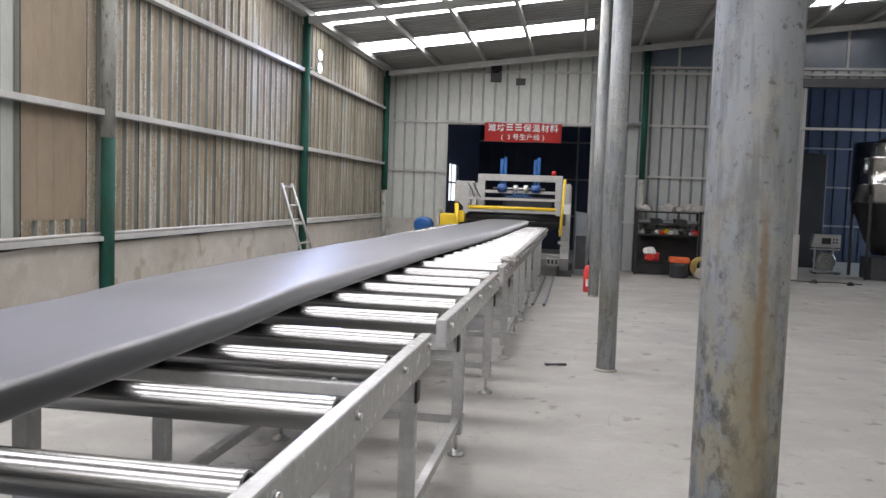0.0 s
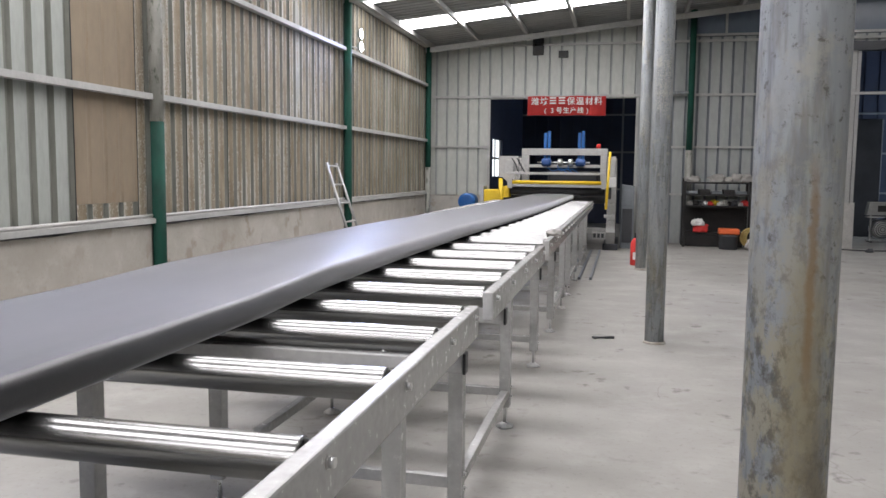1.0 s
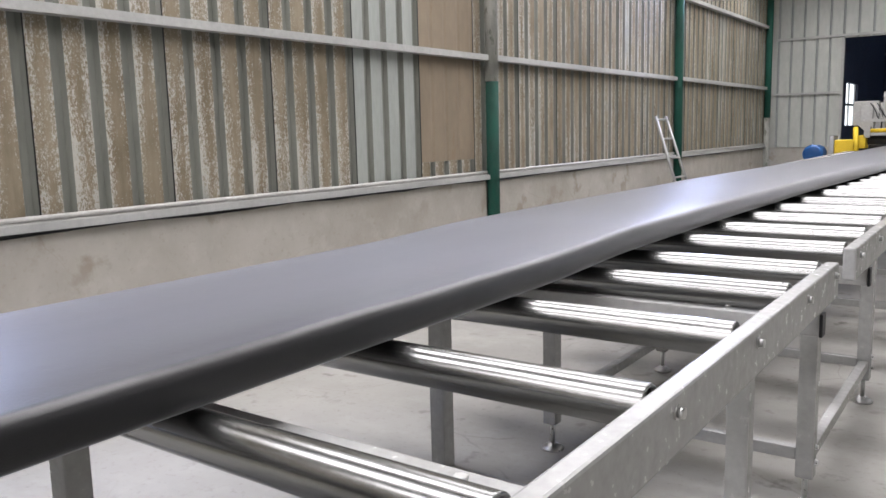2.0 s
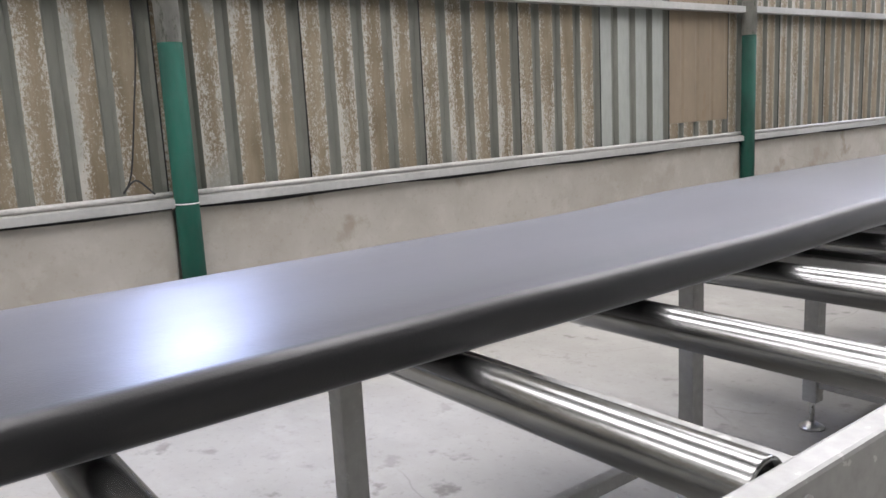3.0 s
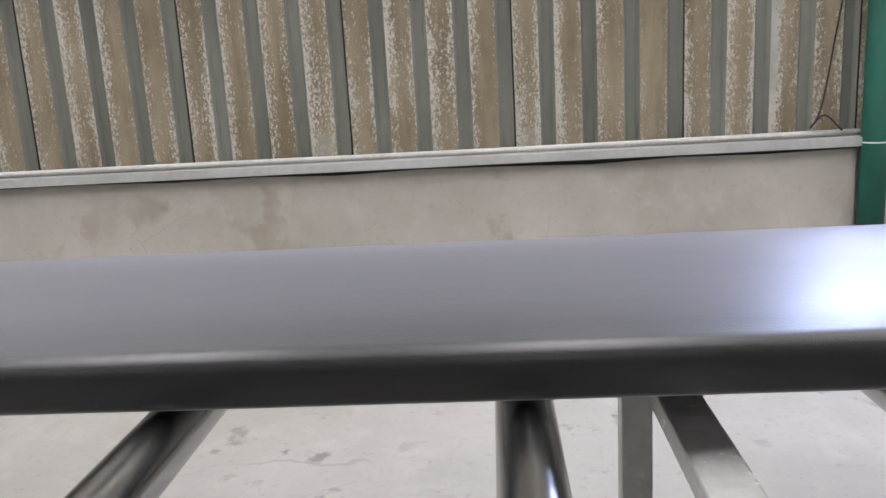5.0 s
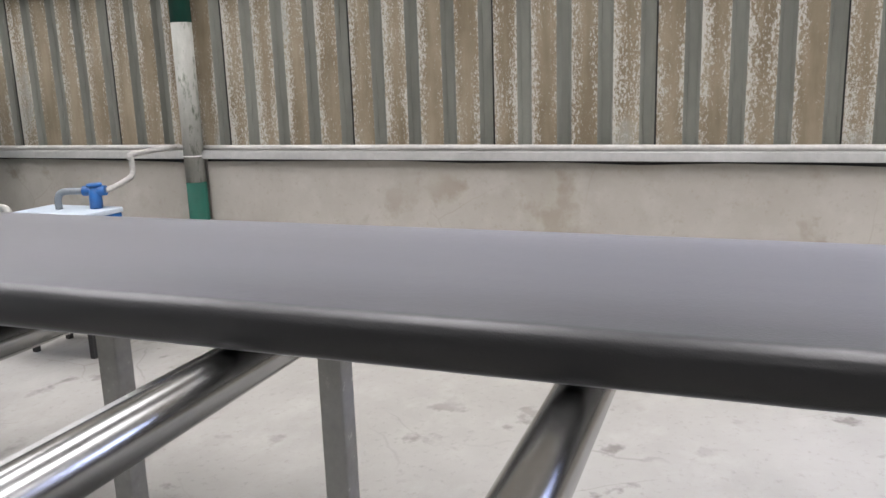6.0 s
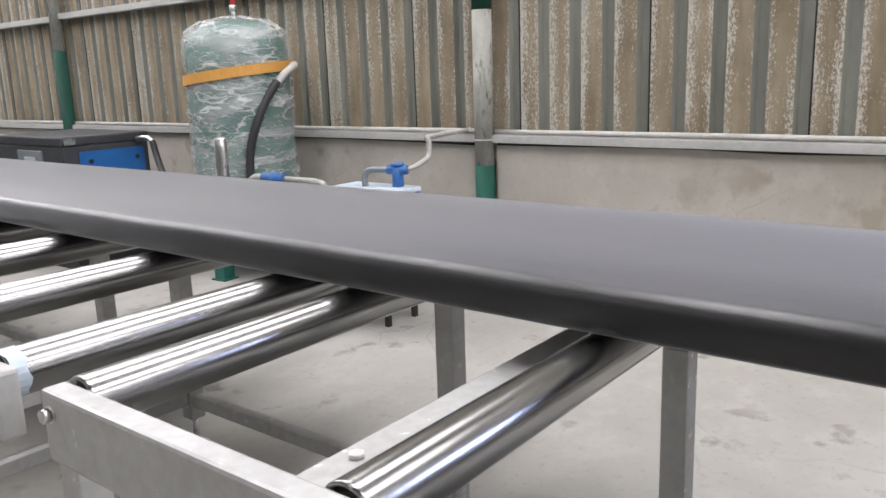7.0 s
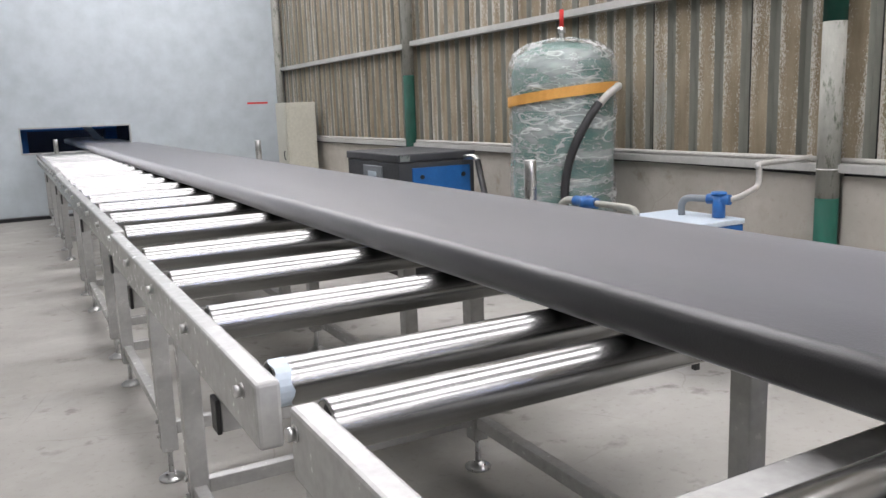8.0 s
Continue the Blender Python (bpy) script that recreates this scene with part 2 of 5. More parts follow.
M_FLOOR = worn_cement("concrete_floor", (0.295, 0.285, 0.26), (0.375, 0.365, 0.335), (0.135, 0.125, 0.11), (0.43, 0.42, 0.39), 0.7, 5.5, 0.60)
M_DADO = worn_cement("cement_render", (0.36, 0.335, 0.29), (0.46, 0.435, 0.39), (0.27, 0.225, 0.165), (0.52, 0.50, 0.46), 1.4, 3.2, 0.565)
M_SHEET = residue("sheet_with_residue", (0.29, 0.295, 0.265), ((0.168, 0.132, 0.082), (0.285, 0.237, 0.165)), (0.45, 0.43, 0.38), 0.217)
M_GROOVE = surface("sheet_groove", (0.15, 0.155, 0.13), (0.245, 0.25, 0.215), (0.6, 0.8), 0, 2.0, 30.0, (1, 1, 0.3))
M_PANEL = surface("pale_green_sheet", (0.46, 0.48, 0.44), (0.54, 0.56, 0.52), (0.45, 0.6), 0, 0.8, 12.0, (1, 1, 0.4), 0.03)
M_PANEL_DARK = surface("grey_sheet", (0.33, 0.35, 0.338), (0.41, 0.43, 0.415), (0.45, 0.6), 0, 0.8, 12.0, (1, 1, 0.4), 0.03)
M_SANDWICH = surface("blue_white_panel", (0.475, 0.53, 0.562), (0.50, 0.555, 0.588), (0.3, 0.4), 0, 0.5, 4.0, relief=0.01)
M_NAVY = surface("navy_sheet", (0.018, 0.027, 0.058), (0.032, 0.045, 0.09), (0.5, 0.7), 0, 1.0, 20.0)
M_ROOF = surface("roof_sheet", (0.30, 0.305, 0.30), (0.38, 0.385, 0.38), (0.5, 0.7), 0.2, 1.0, 20.0)
M_SKYLIGHT = glow("skylight_sheet", (0.975, 0.95, 0.98), SKYLIGHT)
M_STEEL = surface("primed_steel", (0.40, 0.40, 0.38), (0.52, 0.52, 0.50), (0.5, 0.7), 0.1, 2.0, 25.0, relief=0.06, dirt=(0.25, 0.22, 0.18), dirt_at=0.68)
M_GREEN = surface("green_paint", (0.003, 0.038, 0.025), (0.006, 0.095, 0.063), (0.75, 0.9), 0, 3.0, 30.0, (1, 1, 0.4), 0.12, (0.12, 0.19, 0.15), 0.66)
M_BARE = surface("bare_post", (0.27, 0.275, 0.245), (0.42, 0.415, 0.375), (0.55, 0.8), 0.05, 9.0, 45.0, (1, 1, 0.35), 0.2, (0.10, 0.115, 0.085), 0.55)
M_GALV = pipe_material("worn_galvanised_pipe")
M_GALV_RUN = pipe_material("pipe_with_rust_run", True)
M_FRAME = surface("grey_white_enamel", (0.42, 0.42, 0.405), (0.47, 0.47, 0.455), (0.2, 0.28), 0, 1.5, 30.0, relief=0.015)
M_CHROME = surface("polished_roller", (0.31, 0.31, 0.305), (0.39, 0.39, 0.38), (0.19, 0.27), 1.0, 3.0, 90.0, (0.05, 1, 1), 0.0)
M_ZINC = surface("zinc_plated", (0.55, 0.55, 0.54), (0.7, 0.7, 0.69), (0.25, 0.4), 1.0, 8.0, 60.0, relief=0.03)
M_BLACK = surface("black_plastic", (0.012, 0.012, 0.013), (0.022, 0.022, 0.023), (0.4, 0.55), 0, 6.0, 60.0)
M_RUBBER = surface("black_rubber", (0.018, 0.018, 0.02), (0.035, 0.035, 0.037), (0.5, 0.7), 0, 2.0, 40.0)
M_YELLOW = surface("yellow_paint", (0.75, 0.50, 0.02), (0.85, 0.60, 0.03), (0.35, 0.5), 0, 3.0, 40.0)
M_BLUE = surface("blue_paint", (0.015, 0.10, 0.32), (0.02, 0.14, 0.42), (0.3, 0.45), 0, 3.0, 40.0)
M_MOTOR = surface("motor_blue", (0.02, 0.06, 0.20), (0.03, 0.09, 0.28), (0.35, 0.5), 0, 4.0, 40.0)
M_LIGHTBLUE = surface("pale_blue_top", (0.50, 0.58, 0.66), (0.58, 0.66, 0.73), (0.3, 0.45), 0, 2.0, 30.0)
M_RED = surface("red_cloth", (0.62, 0.03, 0.028), (0.74, 0.05, 0.042), (0.6, 0.75), 0, 2.0, 60.0)
M_WHITE = surface("white_print", (0.80, 0.78, 0.76), (0.86, 0.85, 0.83), (0.6, 0.7), 0, 4.0, 60.0)
M_ORANGE = surface("orange_strap", (0.62, 0.30, 0.06), (0.72, 0.38, 0.09), (0.55, 0.7), 0, 6.0, 80.0, relief=0.2)
M_TANK = surface("tank_green", (0.008, 0.09, 0.07), (0.015, 0.135, 0.105), (0.3, 0.45), 0, 2.0, 30.0)
M_FILM = film_material()
M_BEIGE = surface("beige_enamel", (0.52, 0.51, 0.43), (0.58, 0.57, 0.49), (0.35, 0.5), 0, 1.5, 30.0)
M_CHARCOAL = surface("charcoal_enamel", (0.035, 0.037, 0.042), (0.055, 0.058, 0.065), (0.4, 0.55), 0, 2.0, 40.0)
M_PVC = surface("grey_white_pipe", (0.42, 0.41, 0.385), (0.54, 0.53, 0.50), (0.35, 0.55), 0, 5.0, 40.0)
M_GREYBOX = surface("slate_grey_enamel", (0.16, 0.18, 0.20), (0.22, 0.24, 0.26), (0.4, 0.55), 0, 2.0, 40.0)
M_LADDER = surface("aluminium", (0.38, 0.38, 0.365), (0.48, 0.48, 0.46), (0.35, 0.5), 0.7, 4.0, 50.0)
M_STAINLESS = surface("stainless", (0.60, 0.59, 0.57), (0.70, 0.69, 0.67), (0.12, 0.2), 1.0, 1.0, 20.0, (0.3, 0.3, 1))
M_RUST = surface("dark_shelf_steel", (0.014, 0.013, 0.013), (0.03, 0.028, 0.027), (0.6, 0.8), 0.2, 4.0, 40.0)
M_CLOTH = surface("grey_rag", (0.30, 0.29, 0.27), (0.48, 0.46, 0.43), (0.8, 0.95), 0, 8.0, 60.0, relief=0.4)
M_LAMP = glow("lamp_face", (0.86, 0.92, 1.0), 25.0)
M_BOARD = board_material()
M_GLASS = glass_material()
M_DAY = glow("daylight_beyond", (0.9, 0.95, 1.0), 1.6)


# ---- shapes ----
def box(bm, x0, x1, y0, y1, z0, z1):
    v = [bm.verts.new(p) for p in ((x0, y0, z0), (x1, y0, z0), (x1, y1, z0), (x0, y1, z0), (x0, y0, z1), (x1, y0, z1), (x1, y1, z1), (x0, y1, z1))]
    for f in ((3, 2, 1, 0), (4, 5, 6, 7), (0, 1, 5, 4), (1, 2, 6, 5), (2, 3, 7, 6), (3, 0, 4, 7)):
        bm.faces.new([v[i] for i in f])
    return v


def rod(bm, a, b, r, seg=12, r2=None):
    """A capped round bar from a to b."""
    a, b = Vector(a), Vector(b)
    d = (b - a).normalized()
    u = d.orthogonal().normalized()
    w = d.cross(u)
    rings = []
    for p, rad in ((a, r), (b, r if r2 is None else r2)):
        rings.append([bm.verts.new(p + (u * math.cos(k * math.tau / seg) + w * math.sin(k * math.tau / seg)) * rad) for k in range(seg)])
    for k in range(seg):
        f = bm.faces.new((rings[0][k], rings[0][(k + 1) % seg], rings[1][(k + 1) % seg], rings[1][k]))
        f.smooth = True
    bm.faces.new(rings[0][::-1])
    bm.faces.new(rings[1])


def lathe(bm, c, profile, seg=24, axis="z"):
    """A turned body about an upright axis through c; profile of (radius, height)."""
    rings = []
    for r, h in profile:
        ring = []
        for k in range(seg):
            a = k * math.tau / seg
            p = (r * math.cos(a), r * math.sin(a), h)
            if axis == "x":
                p = (p[2], p[0], p[1])
            elif axis == "y":
                p = (p[1], p[2], p[0])
            ring.append(bm.verts.new(Vector(c) + Vector(p)))
        rings.append(ring)
    for a, b in zip(rings, rings[1:]):
        for k in range(seg):
            f = bm.faces.new((a[k], a[(k + 1) % seg], b[(k + 1) % seg], b[k]))
            f.smooth = True
    bm.faces.new(rings[0][::-1])
    bm.faces.new(rings[-1])


def hose(bm, pts, r, seg=10, per=6):
    """A round hose through the points, smoothly bent."""
    P = [Vector(p) for p in pts]
    P = [P[0] * 2 - P[1]] + P + [P[-1] * 2 - P[-2]]
    line = []
    for i in range(1, len(P) - 2):
        for k in range(per):
            t = k / per
            a, b, c, d = P[i - 1:i + 3]
            line.append(0.5 * (2 * b + (c - a) * t + (2 * a - 5 * b + 4 * c - d) * t * t + (3 * b - a - 3 * c + d) * t ** 3))
    line.append(P[-2])
    rings, u = [], None
    for i, p in enumerate(line):
        d = (line[min(i + 1, len(line) - 1)] - line[max(i - 1, 0)]).normalized()
        u = d.orthogonal().normalized() if u is None else (u - d * u.dot(d)).normalized()
        w = d.cross(u)
        rings.append([bm.verts.new(p + (u * math.cos(k * math.tau / seg) + w * math.sin(k * math.tau / seg)) * r) for k in range(seg)])
    for a, b in zip(rings, rings[1:]):
        for k in range(seg):
            f = bm.faces.new((a[k], a[(k + 1) % seg], b[(k + 1) % seg], b[k]))
            f.smooth = True
    bm.faces.new(rings[0][::-1])
    bm.faces.new(rings[-1])


def soften(bm, w, seg=2):
    bmesh.ops.recalc_face_normals(bm, faces=bm.faces)
    edges = [e for e in bm.edges if len(e.link_faces) == 2 and e.calc_face_angle(0) > 0.8]
    bmesh.ops.bevel(bm, geom=edges, offset=w, segments=seg, affect="EDGES", profile=0.5)


def mesh_of(name, bm, *mats):
    me = bpy.data.meshes.new(name)
    bm.normal_update()
    bm.to_mesh(me)
    bm.free()
    for m in mats:
        me.materials.append(m)
    return me


def part(name, bm, material, parent, label=""):
    mats = material if isinstance(material, (tuple, list)) else (material,)
    ob = new(name, mesh_of(name, bm, *mats))
    ob.parent = parent
    return tagged(ob, label)


def piece(name, me, parent, m=None):
    ob = new(name, me)
    ob.parent = parent
    if m is not None:
        ob.matrix_basis = m
    return ob


def thing(name, label, category, group="", at=(0, 0, 0), kind=""):
    ob = new(name)
    ob.empty_display_size = 0.1
    ob.location = at
    return tagged(ob, label, category, group, kind)


def boxed(name, dims, material, parent, bevel=0.0, label=""):
    bm = bmesh.new()
    box(bm, *dims)
    if bevel:
        soften(bm, bevel)
    return part(name, bm, material, parent, label)


def rodded(name, a, b, r, material, parent, seg=12, label=""):
    bm = bmesh.new()
    rod(bm, a, b, r, seg)
    return part(name, bm, material, parent, label)


def structure(name, bm, material, label, category):
    mats = material if isinstance(material, (tuple, list)) else (material,)
    return tagged(new(name, mesh_of(name, bm, *mats)), label, category, kind="structure")


# ---- the hall ----
def sheet_mesh(name, width, z0, z1, pitch, groove, depth, mats):
    """A trapezoid metal sheet along y, flats at x = 0, grooves set back; with a rear face."""
    bm = bmesh.new()
    n = max(1, round(width / pitch))
    p, prof = width / n, []
    s = min(0.018, p * 0.1)
    for k in range(n):
        y = k * p
        prof += [(0.0, y), (0.0, y + p - groove - s * 2), (-depth, y + p - groove - s), (-depth, y + p - s)]
    prof.append((0.0, width))
    rows = []
    for dx in (0.0, -0.006):
        rows.append([(bm.verts.new((x + dx, y, z0)), bm.verts.new((x + dx, y, z1))) for x, y in prof])
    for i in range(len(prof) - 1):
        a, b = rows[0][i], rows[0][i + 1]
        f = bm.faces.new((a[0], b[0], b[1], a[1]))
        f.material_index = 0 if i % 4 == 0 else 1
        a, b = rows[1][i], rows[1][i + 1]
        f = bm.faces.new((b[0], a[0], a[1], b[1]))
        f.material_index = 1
    return mesh_of(name, bm, *mats)


# floor
bm = bmesh.new()
box(bm, -3.5, XE + 0.3, -20.0, 27.0, -0.25, 0.0)
structure("floor", bm, M_FLOOR, "dusty pale grey concrete floor with stains", "floor")

# low cement wall and sheet cladding along the west side
bm = bmesh.new()
for a, b in zip(POSTS, POSTS[1:]):
    n = 12
    top = [(a + 0.07 + (b - a - 0.14) * k / n, 0.977 + random.uniform(-0.012, 0.010)) for k in range(n + 1)]
    for (ya, za), (yb, zb) in zip(top, top[1:]):
        v = box(bm, XW - 0.22, XW, ya, yb, 0.0, za)
        v[6].co.z = v[7].co.z = zb
bmesh.ops.remove_doubles(bm, verts=bm.verts, dist=0.0004)
inner = [f for f in bm.faces if all(len(e.link_faces) > 2 for e in f.edges)]
bmesh.ops.delete(bm, geom=inner, context="FACES_ONLY")
for p in POSTS[1:-1]:
    box(bm, XW - 0.22, XW - 0.10, p - 0.07, p + 0.07, 0.0, 0.98)
wall_west = structure("wall_west", bm, M_DADO, "low cement-rendered wall under stained corrugated sheet cladding", "wall")

# west cladding, sheet by sheet
M_BARE_SHEET = surface("bare_grey_green_sheet", (0.34, 0.36, 0.33), (0.42, 0.44, 0.40), (0.5, 0.65), 0, 1.5, 25.0, (1, 1, 0.3), 0.04)
M_SMOOTH_BROWN = surface("smooth_brown_backing", (0.21, 0.163, 0.11), (0.295, 0.235, 0.165), (0.7, 0.85), 0, 1.2, 14.0, (1, 1, 0.5), 0.08, (0.22, 0.15, 0.09), 0.62)
CLAD_X = XW - 0.045
ZT = roof_z(-3.2) + 0.12
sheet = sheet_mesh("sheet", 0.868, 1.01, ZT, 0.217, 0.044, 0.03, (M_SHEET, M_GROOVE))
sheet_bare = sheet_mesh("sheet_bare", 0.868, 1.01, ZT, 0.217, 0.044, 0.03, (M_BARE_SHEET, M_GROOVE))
sheet_brown = sheet_mesh("sheet_brown", 0.868, 1.205, ZT, 0.217, 0.020, 0.008, (M_SMOOTH_BROWN, M_SMOOTH_BROWN))
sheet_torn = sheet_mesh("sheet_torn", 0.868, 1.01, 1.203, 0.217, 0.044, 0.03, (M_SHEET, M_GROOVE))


# thin black rod that draws the shadow line where two sheets lap
bm = bmesh.new()
rod(bm, (0, 0, 1.012), (0, 0, ZT - 0.02), 0.0045, 6)
SEAM_SHADE = mesh_of("lap_seam", bm, M_BLACK)


def north_sheets(parent, mats, pitch, spans):
    """Sheets of a wall that faces south, each about 1 m wide."""
    made = {}
    for x0, x1, z0, z1 in spans:
        n = max(1, round((x1 - x0) / 1.0))
        w = (x1 - x0) / n
        key = (round(w, 3), z0, z1)
        if key not in made:
            made[key] = sheet_mesh("sheet", w, z0, z1, pitch, 0.012, 0.02, mats)
        for k in range(n):
            piece("sheet", made[key], parent, pose(x0 + k * w, YN, 0, 0, 0, -90))


# north wall: frame mesh of low wall and header, cladding as pieces
bm = bmesh.new()
box(bm, -3.4, DOOR[0] - 0.05, YN + 0.02, YN + 0.24, 0.0, 0.973)
box(bm, -3.35, XE, YN + 0.05, YN + 0.12, 5.25, 6.6)
wall_north = structure("wall_north", bm, M_DADO, "gable wall of pale green ribbed sheets over a cement base", "wall")
# south wall with the slot that the board leaves by
bm = bmesh.new()
SLOT = (-0.732, 0.754, 0.977, 1.326)
for d in ((-3.35, SLOT[0], 0.06, 6.6), (SLOT[1], XE, 0.06, 6.6), (SLOT[0], SLOT[1], 0.06, SLOT[2]), (SLOT[0], SLOT[1], SLOT[3], 6.6)):
    box(bm, d[0], d[1], YS - 0.1, YS, d[2], d[3])
wall_south = structure("wall_south", bm, M_SANDWICH, "smooth pale blue-white sandwich panel wall with a board slot", "wall")
boxed("skirting", (-3.1, XE, YS + 0.002, YS + 0.02, 0.0, 0.05), M_BLACK, wall_south, 0.0, "black floor channel")
for d in ((SLOT[0] - 0.02, SLOT[1] + 0.02, SLOT[3], SLOT[3] + 0.02), (SLOT[0] - 0.02, SLOT[1] + 0.02, SLOT[2] - 0.02, SLOT[2]), (SLOT[0] - 0.02, SLOT[0], SLOT[2], SLOT[3]), (SLOT[1], SLOT[1] + 0.02, SLOT[2], SLOT[3])):
    boxed("slot_trim", (d[0], d[1], YS - 0.002, YS + 0.012, d[2], d[3]), M_FRAME, wall_south)
bm = bmesh.new()
box(bm, XE, XE + 0.2, YS - 0.1, YN, 0.0, 6.6)
structure("wall_east", bm, M_PANEL, "plain pale sheet wall on the far side of the hall", "wall")

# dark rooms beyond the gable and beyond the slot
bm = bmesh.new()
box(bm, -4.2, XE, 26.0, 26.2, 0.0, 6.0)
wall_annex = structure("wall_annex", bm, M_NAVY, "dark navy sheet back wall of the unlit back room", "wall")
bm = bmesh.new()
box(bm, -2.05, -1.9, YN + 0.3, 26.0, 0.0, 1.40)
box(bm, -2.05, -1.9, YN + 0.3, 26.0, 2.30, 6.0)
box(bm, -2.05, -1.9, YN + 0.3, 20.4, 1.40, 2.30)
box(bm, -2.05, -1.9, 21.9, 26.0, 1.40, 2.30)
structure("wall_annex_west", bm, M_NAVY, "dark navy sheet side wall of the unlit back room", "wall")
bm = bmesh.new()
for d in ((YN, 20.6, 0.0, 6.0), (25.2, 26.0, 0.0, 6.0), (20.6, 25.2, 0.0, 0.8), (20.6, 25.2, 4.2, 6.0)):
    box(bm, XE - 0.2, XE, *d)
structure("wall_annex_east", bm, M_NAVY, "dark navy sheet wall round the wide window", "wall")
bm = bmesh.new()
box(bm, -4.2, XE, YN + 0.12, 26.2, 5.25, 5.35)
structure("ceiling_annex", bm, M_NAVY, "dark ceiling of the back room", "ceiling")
for z in (1.0, 2.1, 3.2):
    boxed("rail", (-2.4, XE - 0.2, 25.94, 25.99, z, z + 0.05), M_GREYBOX, wall_annex)
for k in range(38):
    x = -2.3 + k * 0.38
    boxed("rib", (x, x + 0.03, 25.97, 25.996, 0.0, 5.0), M_NAVY, wall_annex)
for x in (-2.0, 1.05, 6.75, 9.8):
    boxed("upright", (x, x + 0.06, 25.86, 25.935, 0.0, 5.0), M_GREYBOX, wall_annex)
window_annex = thing("window_1", "small bright window in the dark back room", "window", kind="structure")
bm = bmesh.new()
box(bm, -1.99, -1.98, 20.4, 21.9, 1.40, 2.30)
part("pane", bm, M_DAY, window_annex)
for y in (20.4, 21.1, 21.84):
    boxed("window_frame", (-2.01, -1.95, y, y + 0.06, 1.40, 2.30), M_FRAME, window_annex)
boxed("window_frame", (-2.012, -1.948, 20.46, 21.84, 1.82, 1.87), M_FRAME, window_annex)
window_side = thing("window_3", "wide bright window of the back room", "window", kind="structure")
bm = bmesh.new()
box(bm, XE - 0.11, XE - 0.1, 20.6, 25.2, 0.8, 4.2)
part("pane", bm, glow("side_daylight", (0.72, 0.84, 1.0), 5.0), window_side)
for y in (20.6, 22.1, 23.6, 25.14):
    boxed("window_frame", (XE - 0.14, XE - 0.08, y, y + 0.06, 0.8, 4.2), M_FRAME, window_side)
# lamp added out of sight so that the slot's inside is not black
tube = thing("added_tube_lamp", "unseen dim blue-white tube lamp added to light the room behind the slot", "lamp", at=(0.2, -15.2, 2.8))
boxed("housing", (-0.6, 0.6, -0.05, 0.05, 0.05, 0.12), M_FRAME, tube, 0.004)
rodded("tube", (-0.58, 0, 0.02), (0.58, 0, 0.02), 0.018, glow("tube_glow", (0.7, 0.8, 1.0), 90.0), tube, 12)
rodded("hanger", (0, 0, 0.12), (0, 0, 0.2), 0.01, M_STEEL, tube)
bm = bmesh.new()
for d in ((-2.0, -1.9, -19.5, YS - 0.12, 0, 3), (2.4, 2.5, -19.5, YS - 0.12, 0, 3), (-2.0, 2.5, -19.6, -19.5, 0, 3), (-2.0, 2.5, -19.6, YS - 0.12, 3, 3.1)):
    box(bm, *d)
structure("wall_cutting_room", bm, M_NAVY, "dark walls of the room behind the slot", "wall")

# roof: ribbed sheets with strips of skylight, purlins and rafters
STRIPS = [(-11.77 + 2.565 * k, -11.77 + 2.565 * k + 0.90) for k in range(12)]
bm = bmesh.new()


def roof_strip(bm, y0, y1, x0, x1, rib):
    n = max(1, round((y1 - y0) / rib))
    p = (y1 - y0) / n
    prof = []
    for k in range(n):
        y = y0 + k * p
        prof += [(y, 0), (y + p * 0.62, 0), (y + p * 0.70, 0.03), (y + p * 0.92, 0.03)]
    prof.append((y1, 0))
    for dz in (0.0, 0.01):
        row = [(bm.verts.new((x0, y, roof_z(x0) + h + dz)), bm.verts.new((x1, y, roof_z(x1) + h + dz))) for y, h in prof]
        for a, b in zip(row, row[1:]):
            bm.faces.new((a[0], b[0], b[1], a[1]) if dz else (b[0], a[0], a[1], b[1]))


edges_y = [YS - 0.1] + [e for s in STRIPS for e in s] + [YN + 0.2]
for a, b in zip(edges_y[0::2], edges_y[1::2]):
    roof_strip(bm, a, b, -3.4, XE + 0.2, 0.22)
for k, (a, b) in enumerate(STRIPS):
    if k % 2:
        roof_strip(bm, a, b, 1.3, 5.2, 0.22)
        roof_strip(bm, a, b, 7.6, XE + 0.2, 0.22)
    else:
        roof_strip(bm, a, b, 1.3, XE + 0.2, 0.22)
structure("ceiling", bm, M_ROOF, "grey ribbed roof sheets seen from below", "ceiling")
for a, b in STRIPS:
    bm = bmesh.new()
    roof_strip(bm, a, b, -3.2, 1.3, 0.22)
    structure("skylight", bm, M_SKYLIGHT, "strip of bright translucent skylight sheet in the roof", "skylight")
X_PURLIN = (-3.1, -2.03, -0.98, 0.07, 1.15, 2.3, 3.4, 4.5, 5.6, 6.7, 7.8, 8.9, 10.0, 11.1)
for x in X_PURLIN:
    bm = bmesh.new()
    z = roof_z(x) - 0.004
    box(bm, x - 0.03, x + 0.03, YS, YN, z - 0.10, z - 0.01)
    structure("purlin", bm, M_STEEL, "grey steel purlin under the roof", "beam")
for y in POSTS[1:]:
    y = min(y, 19.1)
    bm = bmesh.new()
    v = box(bm, -3.2, XE, y - 0.05, y + 0.05, 0, 0)
    for i, p in enumerate(v):
        p.co.z = roof_z(p.co.x) - (0.22 if i < 4 else 0.11)
    structure("rafter", bm, M_STEEL, "painted grey steel rafter across the hall", "beam")

